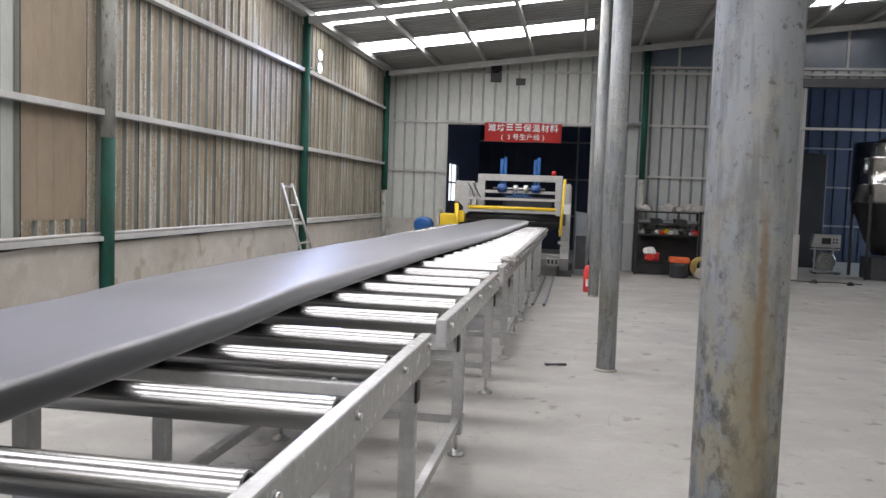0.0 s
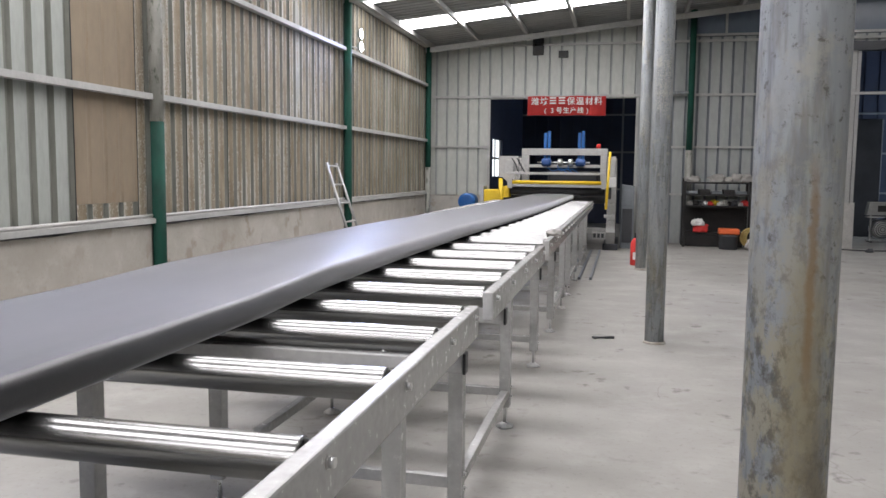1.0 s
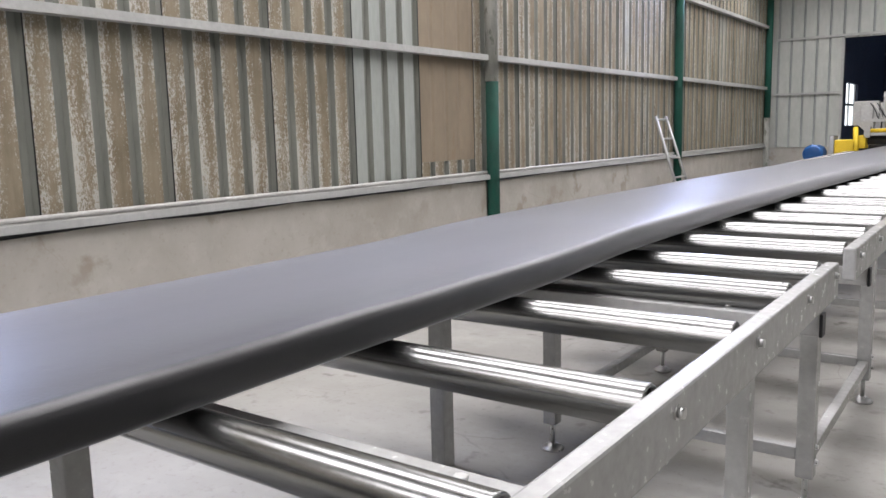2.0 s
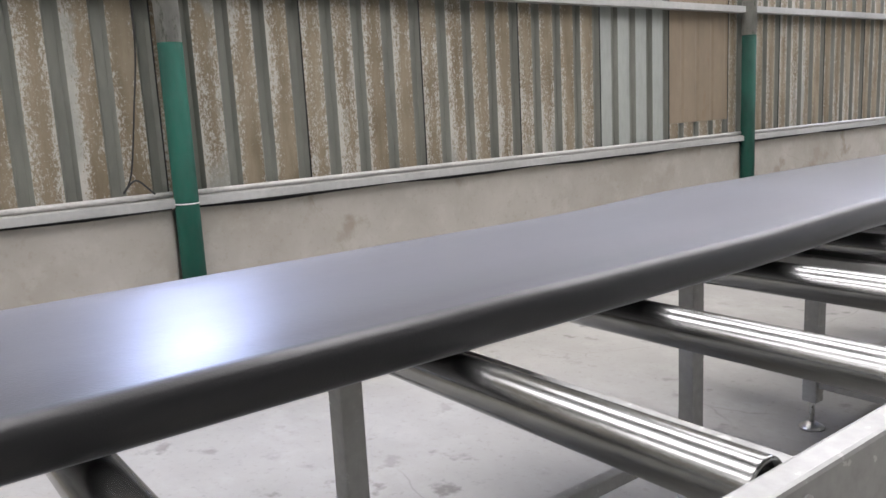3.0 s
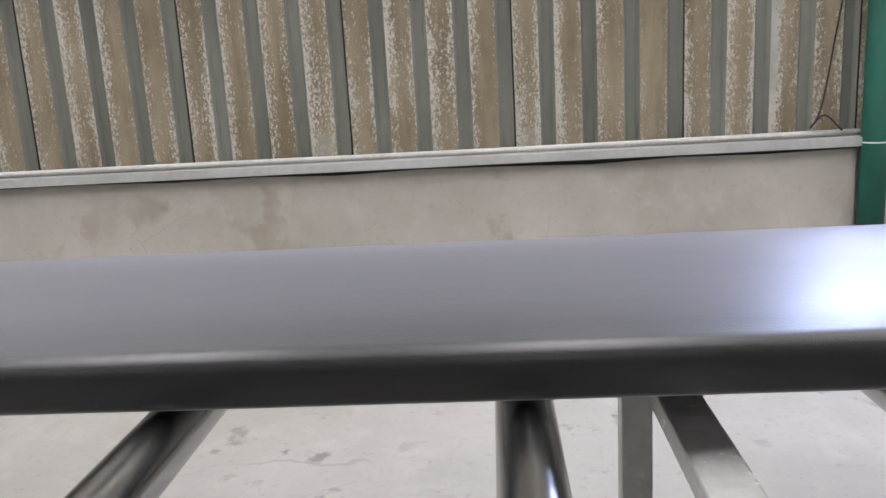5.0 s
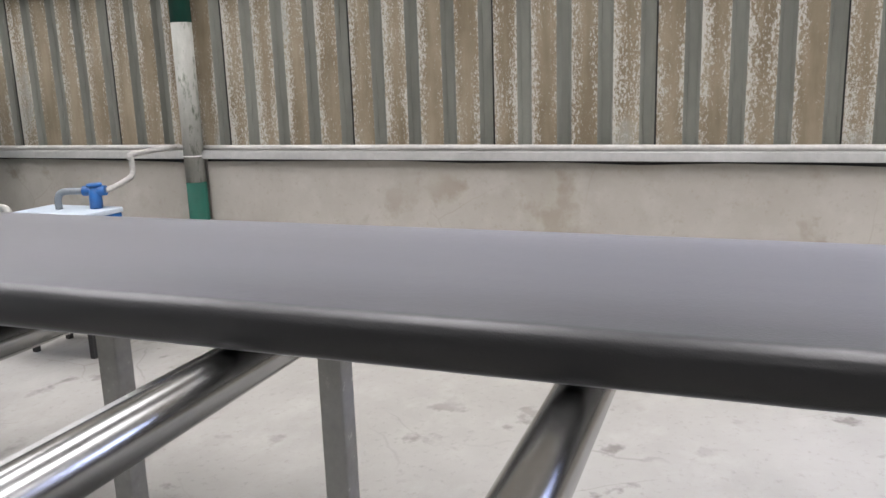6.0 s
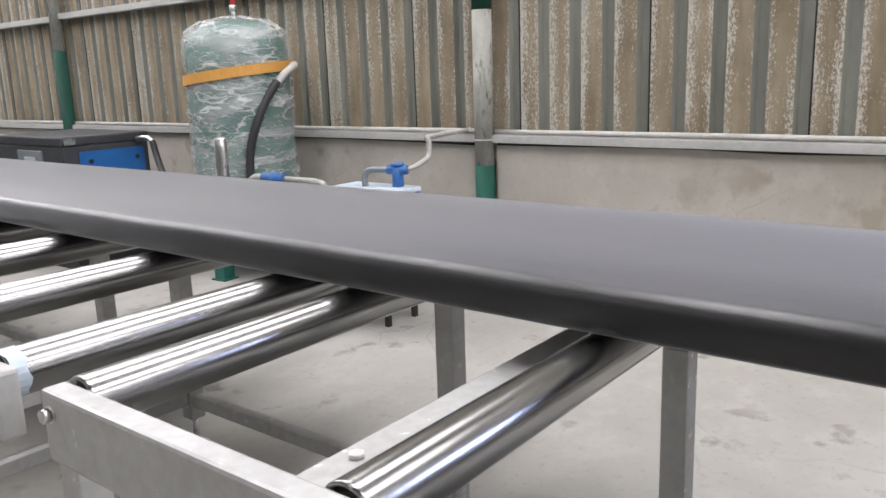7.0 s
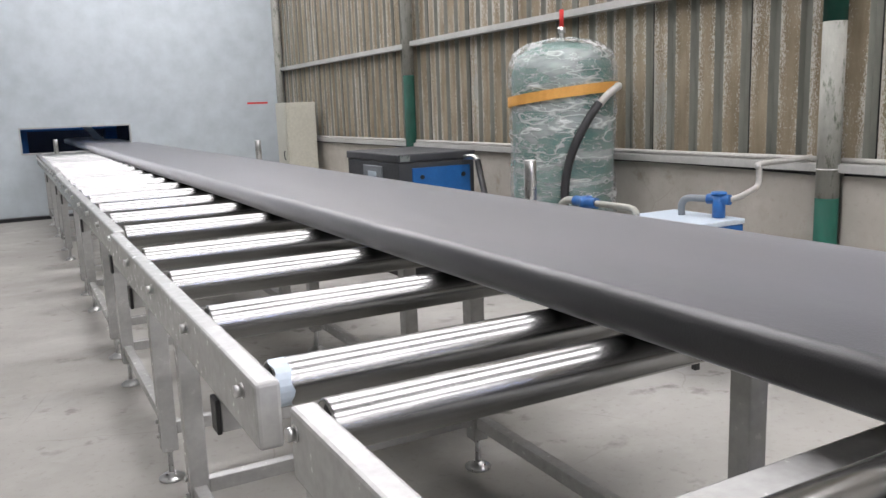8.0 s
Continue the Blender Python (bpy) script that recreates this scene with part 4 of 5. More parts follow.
def lettering(text, x, z, size, parent):
    cu = bpy.data.curves.new("lettering", "FONT")
    cu.body, cu.size, cu.align_x, cu.extrude = text, size, "CENTER", 0.002
    cu.materials.append(M_WHITE)
    cu.offset = size * 0.012
    ob = new("lettering", cu)
    ob.parent = parent
    ob.matrix_basis = pose(x, YN - 0.075, z, 90, 0, 0)
    return ob


for k, ch in enumerate("潍坊  保温材料"):
    x = -0.128 + (k - 3.5) * 0.197
    if ch == " ":
        # plain marks in place of a trade name
        for dz in (0.0, 0.058, 0.116):
            boxed("mark", (x - 0.07, x + 0.07, YN - 0.077, YN - 0.073, 3.02 + dz, 3.048 + dz), M_WHITE, banner)
    else:
        lettering(ch, x, 3.012, 0.18, banner)
for k, ch in enumerate("(3号生产线)"):
    lettering(ch, -0.128 + (k - 3.0) * 0.154, 2.825, 0.142, banner)
# black patches stuck on the gable
for x0, x1, z0, z1 in ((-0.897, -0.654, 4.088, 4.616), (-0.325, -0.117, 4.027, 4.174)):
    bm = bmesh.new()
    v = box(bm, x0, x1, YN - 0.05, YN - 0.03, z0, z1)
    v[0].co.z += 0.02
    v[5].co.x -= 0.01
    tagged(new("black_patch", mesh_of("black_patch", bm, M_BLACK)), "black sheet patch fixed on the gable wall", "patch", "black patches")
# girts on the gable
bm = bmesh.new()
box(bm, -3.15, DOOR[0] - 0.02, YN - 0.05, YN - 0.002, 2.049, 2.095)
box(bm, -3.15, XE, YN - 0.05, YN - 0.002, 3.165, 3.216)
box(bm, -3.15, XE, YN - 0.05, YN - 0.002, 4.291, 4.342)
box(bm, DOOR[1], GATE[0], YN - 0.05, YN - 0.002, 2.06, 2.105)
box(bm, DOOR[1], GATE[0], YN - 0.05, YN - 0.002, 1.045, 1.09)
structure("girt_gable", bm, M_STEEL, "grey steel girts across the gable wall", "beam")
for x in (DOOR[0] - 0.05, DOOR[1]):
    bm = bmesh.new()
    box(bm, x, x + 0.05, YN - 0.045, YN + 0.05, 0.0, DOOR[2] + 0.02)
    structure("door_jamb", bm, M_STEEL, "grey steel jamb of the doorway", "door frame")


# ---- lamps on the wall posts ----
def floodlight(y, z, side):
    f = thing("floodlight", "twin round LED floodlight glaring white on the wall post", "lamp", "floodlights", (XW + 0.10, y, z))
    rodded("bracket", (-0.06, 0, 0.0), (0.03, side, 0.0), 0.012, M_STEEL, f)
    for dz in (0.02, 0.22):
        b = bmesh.new()
        lathe(b, (0.03, side, dz), [(0.05, 0.0), (0.085, 0.02), (0.09, 0.05), (0.082, 0.052)], 24, "x")
        part("housing", b, M_FRAME, f)
        b = bmesh.new()
        lathe(b, (0.081, side, dz), [(0.078, 0.0), (0.07, 0.006)], 24, "x")
        part("lens", b, M_LAMP, f, "glaring white lens")
    return f


LAMP_Z = 3.46
for y, lamp_z, side in ((POSTS[3], 2.20, -0.10), (POSTS[5], LAMP_Z, 0.25)):
    floodlight(y, lamp_z, side)
    L = bpy.data.lights.new("floodlight_beam", "SPOT")
    L.energy, L.color, L.spot_size, L.spot_blend, L.shadow_soft_size = 115 if y < 5 else 260, (0.50, 0.59, 1.0), radians(112), 0.6, 0.32
    new("floodlight_beam", L).matrix_world = look((XW + 0.25, y + side, lamp_z), (XW + 3.0, y - (0.6 if y < 5 else 5.5), lamp_z - 2.4))

# ladder leaning on the wall
ladder = thing("ladder", "light aluminium ladder leaning against the wall", "ladder")
tops = [(XW + 0.06, 12.66, 1.62), (XW + 0.06, 13.06, 1.62)]
feet = [(XW + 0.55, 12.76, 0.0), (XW + 0.55, 13.28, 0.0)]
for a, b in zip(tops, feet):
    rodded("stile", a, b, 0.022, M_LADDER, ladder, 8)
for k in range(6):
    t = 0.03 + k * 0.17
    rodded("rung", Vector(tops[0]).lerp(Vector(feet[0]), t), Vector(tops[1]).lerp(Vector(feet[1]), t), 0.015, M_LADDER, ladder, 8)

# loose wire hanging on the cladding by a post
bm = bmesh.new()
hose(bm, [(XW + 0.02, 2.77, 2.5), (XW + 0.02, 2.79, 1.9), (XW + 0.03, 2.74, 1.5), (XW + 0.03, 2.69, 1.19), (XW + 0.035, 2.64, 1.10), (XW + 0.03, 2.71, 1.16), (XW + 0.03, 2.80, 1.08)], 0.005, 6)
tagged(new("wire", mesh_of("wire", bm, M_BLACK)), "thin black wire hanging down the cladding beside a post", "wire")
# pliers on the floor
bm = bmesh.new()
hose(bm, [(0, 0, 0.012), (0.06, 0.02, 0.014), (0.13, 0.012, 0.013)], 0.009, 6)
hose(bm, [(0, 0.05, 0.012), (0.06, 0.026, 0.014), (0.13, 0.03, 0.013)], 0.009, 6)
hose(bm, [(0.12, 0.02, 0.013), (0.16, 0.022, 0.012), (0.2, 0.024, 0.01)], 0.013, 6)
p = tagged(new("pliers", mesh_of("pliers", bm, M_CHARCOAL)), "dark pliers lying on the concrete floor", "pliers")
p.matrix_world = pose(0.945, 8.79, 0, 0, 0, 20)


# ---- air compressor corner ----
def air_tank():
    t = thing("air_tank", "green air receiver tank wrapped in clear plastic film", "tank", at=(-2.68, -4.42, 0))
    t.scale = (1.0, 1.0, 1.02)
    b = bmesh.new()
    lathe(b, (0, 0, 0), [(0.05, 0.16), (0.2, 0.18), (0.32, 0.24), (0.37, 0.34), (0.37, 1.62), (0.33, 1.74), (0.22, 1.81), (0.06, 1.84)], 36)
    part("body", b, M_TANK, t)
    # film with folds
    b = bmesh.new()
    prof = [(0.395, 0.34), (0.388, 0.5), (0.392, 0.7), (0.386, 0.9), (0.39, 1.1), (0.386, 1.3), (0.383, 1.44), (0.392, 1.56), (0.388, 1.66), (0.355, 1.76), (0.25, 1.83), (0.06, 1.865)]
    seg, rings = 72, []
    fine = []
    for (ra, za), (rb, zb) in zip(prof, prof[1:]):
        for k in range(4):
            fine.append((ra + (rb - ra) * k / 4, za + (zb - za) * k / 4))
    fine.append(prof[-1])
    for r, z in fine:
        ring = []
        for k in range(seg):
            a = k * math.tau / seg
            w = noise.fractal(Vector((math.cos(a) * 2.2 + z * 0.9, math.sin(a) * 2.2, z * 3.4)), 0.8, 2.2, 4) * 0.022
            squeeze = -0.006 if 1.42 < z < 1.52 else 0
            ring.append(b.verts.new(((r + w + squeeze) * math.cos(a), (r + w + squeeze) * math.sin(a), z + w * 0.5)))
        rings.append(ring)
    for a, c in zip(rings, rings[1:]):
        for k in range(seg):
            b.faces.new((a[k], a[(k + 1) % seg], c[(k + 1) % seg], c[k])).smooth = True
    part("plastic_wrap", b, M_FILM, t, "creased clear plastic film")
    b = bmesh.new()
    rows = []
    for k in range(48):
        a = k * math.tau / 48
        dz = 0.045 * math.cos(a - 2.2)
        rows.append([b.verts.new(((r) * math.cos(a), r * math.sin(a), z + dz)) for r, z in ((0.402, 1.43), (0.402, 1.50), (0.392, 1.50), (0.392, 1.43))])
    for i in range(48):
        a, c = rows[i], rows[(i + 1) % 48]
        for j in range(4):
            b.faces.new((a[j], c[j], c[(j + 1) % 4], a[(j + 1) % 4]))
    part("strap", b, M_ORANGE, t, "orange tape band")
    for k in range(4):
        a = radians(5 + 88 * k)
        b = bmesh.new()
        box(b, 0.26, 0.36, -0.05, 0.05, 0.0, 0.34)
        box(b, 0.24, 0.38, -0.07, 0.07, 0.0, 0.012)
        part("leg", b, M_TANK, t).matrix_basis = pose(0, 0, 0, 0, 0, math.degrees(a))
    b = bmesh.new()
    rod(b, (0, 0, 1.83), (0, 0, 1.92), 0.018, 10)
    rod(b, (0, 0, 1.90), (0, 0, 1.94), 0.03, 6)
    part("safety_valve", b, M_ZINC, t)
    rodded("valve_top", (0, 0, 1.94), (0, 0, 2.06), 0.016, M_RED, t, 10, "red valve stem")
    b = bmesh.new()
    hose(b, [(-0.22, 0.31, 1.50), (-0.19, 0.40, 1.51), (-0.08, 0.425, 1.46), (0.0, 0.42, 1.39)], 0.026, 10)
    part("hose_fitting", b, M_PVC, t)
    b = bmesh.new()
    hose(b, [(0.0, 0.42, 1.40), (0.09, 0.41, 1.29), (0.18, 0.385, 1.13), (0.235, 0.36, 0.95), (0.25, 0.35, 0.75), (0.24, 0.355, 0.5)], 0.03, 12)
    part("hose", b, M_RUBBER, t, "black rubber hose")
    return t


air_tank()


def compressor():
    c = thing("air_compressor", "charcoal and blue boxed screw air compressor", "compressor", at=(-2.62, -6.75, 0))
    W, D = 0.73, 1.13
    boxed("body", (0.0, W, 0.0, D, 0.08, 0.99), M_CHARCOAL, c, 0.012)
    boxed("top_panel", (-0.01, W + 0.01, -0.01, D + 0.01, 0.991, 1.06), M_CHARCOAL, c, 0.012)
    boxed("side_panel", (0.05, W - 0.12, D + 0.001, D + 0.014, 0.12, 0.94), M_BLUE, c, 0.004, "bright blue side panel")
    boxed("side_panel", (W + 0.001, W + 0.014, 0.06, 0.6, 0.1, 0.6), M_BLUE, c, 0.004, "bright blue side panel")
    boxed("control_panel", (W + 0.001, W + 0.02, D - 0.72, D - 0.32, 0.70, 0.95), M_GREYBOX, c, 0.006)
    boxed("screen", (W + 0.021, W + 0.026, D - 0.6, D - 0.42, 0.78, 0.9), M_LIGHTBLUE, c, 0.002)
    boxed("plate", (W - 0.10, W - 0.01, D + 0.011, D + 0.0135, 1.0, 1.05), M_ZINC, c, 0.0, "metal rating plate")
    for x in (0.12, 0.52):
        b = bmesh.new()
        lathe(b, (x, D + 0.014, 0.86), [(0.02, 0.0), (0.018, 0.01)], 12, "y")
        part("latch", b, M_BLACK, c)
    boxed("plinth", (0.02, W - 0.02, 0.02, D - 0.02, 0.0, 0.08), M_BLACK, c, 0.004)
    b = bmesh.new()
    hose(b, [(0.1, D + 0.0, 1.0), (0.09, D + 0.14, 1.01), (0.09, D + 0.22, 0.98)], 0.024, 10)
    part("outlet_fitting", b, M_ZINC, c)
    b = bmesh.new()
    hose(b, [(0.09, D + 0.21, 0.985), (0.1, D + 0.27, 0.86), (0.16, D + 0.42, 0.74), (0.3, D + 0.66, 0.70)], 0.026, 10)
    part("hose", b, M_RUBBER, c, "black air hose")
    return c


compressor()


def air_dryer():
    d = thing("air_dryer", "small blue air dryer with a pale top beside the wall", "air dryer", at=(-2.45, -3.04, 0))
    boxed("body", (0, 0.5, 0, 0.51, 0.30, 0.77), M_BLUE, d, 0.008)
    for x in (0.03, 0.27):
        for y in (0.03, 0.45):
            boxed("leg", (x, x + 0.03, y, y + 0.03, 0.0, 0.299), M_BLACK, d)
    boxed("lid", (-0.006, 0.506, -0.006, 0.516, 0.771, 0.80), M_LIGHTBLUE, d, 0.006)
    b = bmesh.new()
    hose(b, [(0.14, 0.20, 0.80), (0.14, 0.20, 0.86), (0.13, 0.23, 0.895), (0.11, 0.32, 0.90), (0.09, 0.37, 0.90)], 0.020, 10)
    part("inlet_pipe", b, M_GREYBOX, d, "grey galvanised pipe")
    b = bmesh.new()
    rod(b, (0.10, 0.35, 0.90), (0.06, 0.47, 0.90), 0.028, 16)
    rod(b, (0.08, 0.41, 0.802), (0.08, 0.41, 0.925), 0.034, 16)
    rod(b, (0.08, 0.41, 0.925), (0.08, 0.41, 0.94), 0.041, 16)
    part("filter", b, M_BLUE, d, "blue pipe filter")
    b = bmesh.new()
    hose(b, [(0.06, 0.46, 0.90), (-0.04, 0.44, 0.905), (-0.2, 0.38, 0.92), (-0.29, 0.345, 0.935), (-0.315, 0.335, 0.97), (-0.315, 0.335, 1.03), (-0.33, 0.335, 1.06), (-0.75, 0.34, 1.07)], 0.017, 8)
    part("outlet_pipe", b, M_PVC, d)
    # line towards the tank
    b = bmesh.new()
    hose(b, [(0.40, 0.12, 0.80), (0.40, 0.11, 0.835), (0.40, 0.06, 0.85), (0.40, -0.08, 0.85), (0.40, -0.22, 0.85)], 0.020, 8)
    part("supply_pipe", b, M_BARE, d, "grey galvanised pipe")
    b = bmesh.new()
    rod(b, (0.40, -0.22, 0.85), (0.40, -0.42, 0.85), 0.032, 14)
    rod(b, (0.40, -0.32, 0.79), (0.40, -0.32, 0.885), 0.038, 14)
    part("filter", b, M_BLUE, d, "blue pipe filter")
    b = bmesh.new()
    hose(b, [(0.40, -0.42, 0.85), (0.40, -0.50, 0.845), (0.40, -0.56, 0.81), (0.38, -0.62, 0.74)], 0.024, 8)
    part("supply_pipe", b, M_BARE, d, "grey galvanised pipe")
    return d


air_dryer()
# beige electric cabinet
c = thing("electric_cabinet", "tall beige enamelled electric cabinet by the wall", "cabinet", at=(-3.06, -11.35, 0))
boxed("body", (0, 0.44, 0, 0.5, 0.0, 1.57), M_BEIGE, c, 0.01)
boxed("door", (0.03, 0.41, 0.501, 0.515, 0.08, 1.53), M_BEIGE, c, 0.004)
boxed("side_door", (0.441, 0.452, 0.04, 0.46, 0.08, 1.53), M_BEIGE, c, 0.004)
b = bmesh.new()
hose(b, [(0.46, 0.40, 0.88), (0.475, 0.40, 0.86), (0.475, 0.41, 0.78), (0.46, 0.41, 0.75)], 0.008, 6)
part("handle", b, M_BLACK, c)
bm = bmesh.new()
box(bm, -2.92, -2.58, YS + 0.002, YS + 0.006, 1.585, 1.615)
tagged(new("red_strip", mesh_of("red_strip", bm, M_RED)), "faded red strip stuck on the panel wall", "label")
# blue cutting machine seen through the slot
c = thing("cutting_machine", "dim blue cutting machine behind the slot", "machine", at=(0, 0, 0))
for x in (-0.9, 0.6):
    boxed("column", (x, x + 0.2, -16.2, -15.8, 0.0, 2.0), M_BLUE, c, 0.01)
boxed("bridge", (-0.9, 0.8, -16.25, -15.75, 1.25, 1.5), M_BLUE, c, 0.01)
b = bmesh.new()
v = box(b, -0.75, -0.62, -15.4, -15.2, 0.9, 1.5)
for i in (4, 5, 6, 7):
    v[i].co.x += 0.5
part("slanted_guard", b, M_LIGHTBLUE, c)

# ---- far side of the hall ----
# windows above in the gable
for x0, x1 in ((2.45, 3.89), (3.96, 5.46), (5.53, 7.59), (7.67, 9.72)):
    w = thing("window_2", "long dusty gable window in a pale frame", "window", kind="structure")
    for a, b in ((x0, x0 + 0.05), ((x0 + x1) / 2 - 0.025, (x0 + x1) / 2 + 0.025), (x1 - 0.05, x1)):
        boxed("window_frame", (a, b, YN - 0.04, YN + 0.04, 4.463, 5.275), M_FRAME, w)
    for z in (4.413, 5.275):
        boxed("window_frame", (x0, x1, YN - 0.042, YN + 0.042, z, z + 0.05), M_FRAME, w)
    for a, b in ((x0 + 0.05, (x0 + x1) / 2 - 0.025), ((x0 + x1) / 2 + 0.025, x1 - 0.05)):
        boxed("pane", (a, b, YN - 0.006, YN + 0.0, 4.463, 5.275), M_GLASS, w)
# header and post of the wide gate
bm = bmesh.new()
box(bm, GATE[0] - 0.1, GATE[1] + 0.1, YN - 0.12, YN + 0.1, GATE[2] - 0.02, GATE[2] + 0.16)
structure("gate_header", bm, M_CHARCOAL, "dark steel header over the wide gateway", "beam")
bm = bmesh.new()
box(bm, 5.645, 5.736, YN - 0.02, YN + 0.08, 0.0, GATE[2] - 0.02)
box(bm, 5.751, 5.817, YN + 0.0, YN + 0.06, 0.0, GATE[2] - 0.02)
structure("gate_post", bm, M_FRAME, "pale steel post in the wide gateway", "post")
# green post by the shelf
gp = thing("wall_post", "round green post standing before the gable wall", "post", "posts of the wall", (2.495, YN - 0.18, 0))
rodded("shaft", (0, 0, 0), (0, 0, 2.01), 0.075, M_BARE, gp, 20)
rodded("shaft", (0, 0, 2.01), (0, 0, 5.1), 0.066, M_GREEN, gp, 20)
rodded("strut", (-0.85, -0.02, 3.20), (-0.03, 0, 3.22), 0.04, M_GALV, gp, 12)


def tool_shelf():
    s = thing("tool_shelf", "dark steel tool shelf cluttered with rags and parts", "shelf", at=(2.38, 18.78, 0))
    for x in (0.0, 1.28):
        for y in (0.0, 0.45):
            boxed("upright", (x, x + 0.05, y, y + 0.05, 0.0, 1.42 if y else 1.36), M_RUST, s)
    for z in (0.30, 0.86, 1.10, 1.34):
        boxed("shelf_board", (0.051 if z != 1.34 else -0.02, 1.28 if z != 1.34 else 1.9, 0.03, 0.47, z - 0.03, z), M_RUST, s)
    # dark sheet added to stand for the shadow behind the lower shelves
    boxed("back_panel", (0.051, 1.28, 0.475, 0.49, 0.02, 0.83), M_RUST, s)
    for k in range(5):
        boxed("tray", (0.08 + 0.24 * k, 0.29 + 0.24 * k, 0.06, 0.42, 1.102, 1.16 + 0.03 * (k % 2)), (M_GREYBOX, M_RUST)[k % 2], s, 0.006)
    boxed("bottom_box", (0.06, 1.2, 0.05, 0.46, 0.01, 0.26), M_RUST, s)
    for x in (1.88,):
        boxed("upright", (x, x + 0.05, 0.2, 0.25, 0.0, 1.31), M_RUST, s)
    return s


tool_shelf()


def lump(name, x, y, z, sx, sy, sz, m, label, category, group="", seed=0):
    """An irregular crumpled lump that rests at z."""
    b = bmesh.new()
    bmesh.ops.create_icosphere(b, subdivisions=3, radius=1.0)
    for v in b.verts:
        n = noise.fractal(v.co * 1.7 + Vector((seed, 0, 0)), 0.7, 2.1, 4)
        v.co *= 1 + n * 0.38
        v.co.z = max(v.co.z, -0.55)
        v.co.x *= sx
        v.co.y *= sy
        v.co.z = (v.co.z + 0.55) * sz
    for f in b.faces:
        f.smooth = True
    o = tagged(new(name, mesh_of(name, b, m)), label, category, group)
    o.location = (x, y, z)
    return o


for k, (x, sx, sz) in enumerate(((2.58, 0.16, 0.08), (3.05, 0.18, 0.11), (3.31, 0.16, 0.07), (3.45, 0.14, 0.12), (3.63, 0.17, 0.11), (3.95, 0.14, 0.06))):
    lump("rag", x, 19.0, 1.34, sx, 0.16, sz, M_CLOTH, "crumpled grey rag on the tool shelf", "rag", "rags on the shelf", k * 3.1)
M_MIX = [M_RED, M_CHARCOAL, M_CLOTH, M_YELLOW, M_ZINC, M_RUST, M_PVC]
for k in range(12):
    lump("machine_part", 2.53 + k * 0.098, 18.93 + 0.05 * (k % 3), 0.86, 0.06 + 0.02 * (k % 3), 0.08, 0.055 + 0.02 * (k % 2), M_MIX[(k * 3 + 2) % 7], "small greasy machine part on the tool shelf", "machine part", "parts on the shelf", k * 1.7)
lump("plastic_bag", 2.75, 18.93, 0.30, 0.14, 0.14, 0.13, M_RED, "red and white plastic bag on the lowest shelf", "bag", seed=4)
lump("plastic_bag", 2.69, 18.89, 0.44, 0.12, 0.12, 0.09, M_WHITE, "pale plastic bag on the lowest shelf", "bag", seed=7)
b = bmesh.new()
lathe(b, (0, 0, 0), [(0.17, 0.0), (0.18, 0.02), (0.18, 0.24), (0.19, 0.25), (0.19, 0.29), (0.15, 0.30)], 24)
o = tagged(new("paint_bucket", mesh_of("paint_bucket", b, M_CHARCOAL)), "dark bucket before the tool shelf", "bucket")
o.location = (3.26, 18.48, 0)
bm = bmesh.new()
v = box(bm, -0.2, 0.2, -0.14, 0.14, 0.0, 0.12)
soften(bm, 0.03, 3)
o = tagged(new("orange_case", mesh_of("orange_case", bm, surface("orange_red_plastic", (0.72, 0.12, 0.03), (0.8, 0.17, 0.05), (0.35, 0.5)))), "orange-red plastic case on top of the bucket", "case")
o.location = (3.26, 18.48, 0.302)
b = bmesh.new()
for k in range(5):
    pts = [(0.02 * k + (0.19 - 0.006 * k) * math.cos(a), 0.03 * (k % 2), 0.24 + (0.19 - 0.006 * k) * math.sin(a)) for a in [math.tau * j / 10 for j in range(11)]]
    hose(b, pts, 0.016, 6, 3)
o = tagged(new("coiled_hose", mesh_of("coiled_hose", b, surface("straw_hose", (0.55, 0.40, 0.12), (0.68, 0.52, 0.2)))), "coil of straw-yellow hose leaning on the shelf", "hose")
o.location = (3.69, 18.53, 0.0)
lump("grey_bag", 3.73, 18.38, 0.0, 0.16, 0.12, 0.16, M_CLOTH, "grey dusty bag on the floor by the shelf", "bag", seed=11)


def extinguisher(x, y, s):
    e = thing("fire_extinguisher", "red fire extinguisher standing on the floor", "extinguisher", "fire extinguishers", (x, y, 0))
    b = bmesh.new()
    lathe(b, (0, 0, 0), [(0.07 * s, 0.0), (0.08 * s, 0.02), (0.08 * s, 0.36 * s), (0.05 * s, 0.43 * s), (0.025 * s, 0.45 * s)], 20)
    part("cylinder", b, M_RED, e)
    boxed("paper_label", (-0.04 * s, 0.04 * s, -0.083 * s, -0.078 * s, 0.1 * s, 0.22 * s), M_WHITE, e)
    b = bmesh.new()
    rod(b, (0, 0, 0.45 * s), (0, 0, 0.52 * s), 0.018, 8)
    box(b, -0.02, 0.10, -0.012, 0.012, 0.51 * s, 0.53 * s)
    part("valve", b, M_BLACK, e)


extinguisher(4.215, 18.61, 1.05)
extinguisher(1.385, 15.0, 1.0)


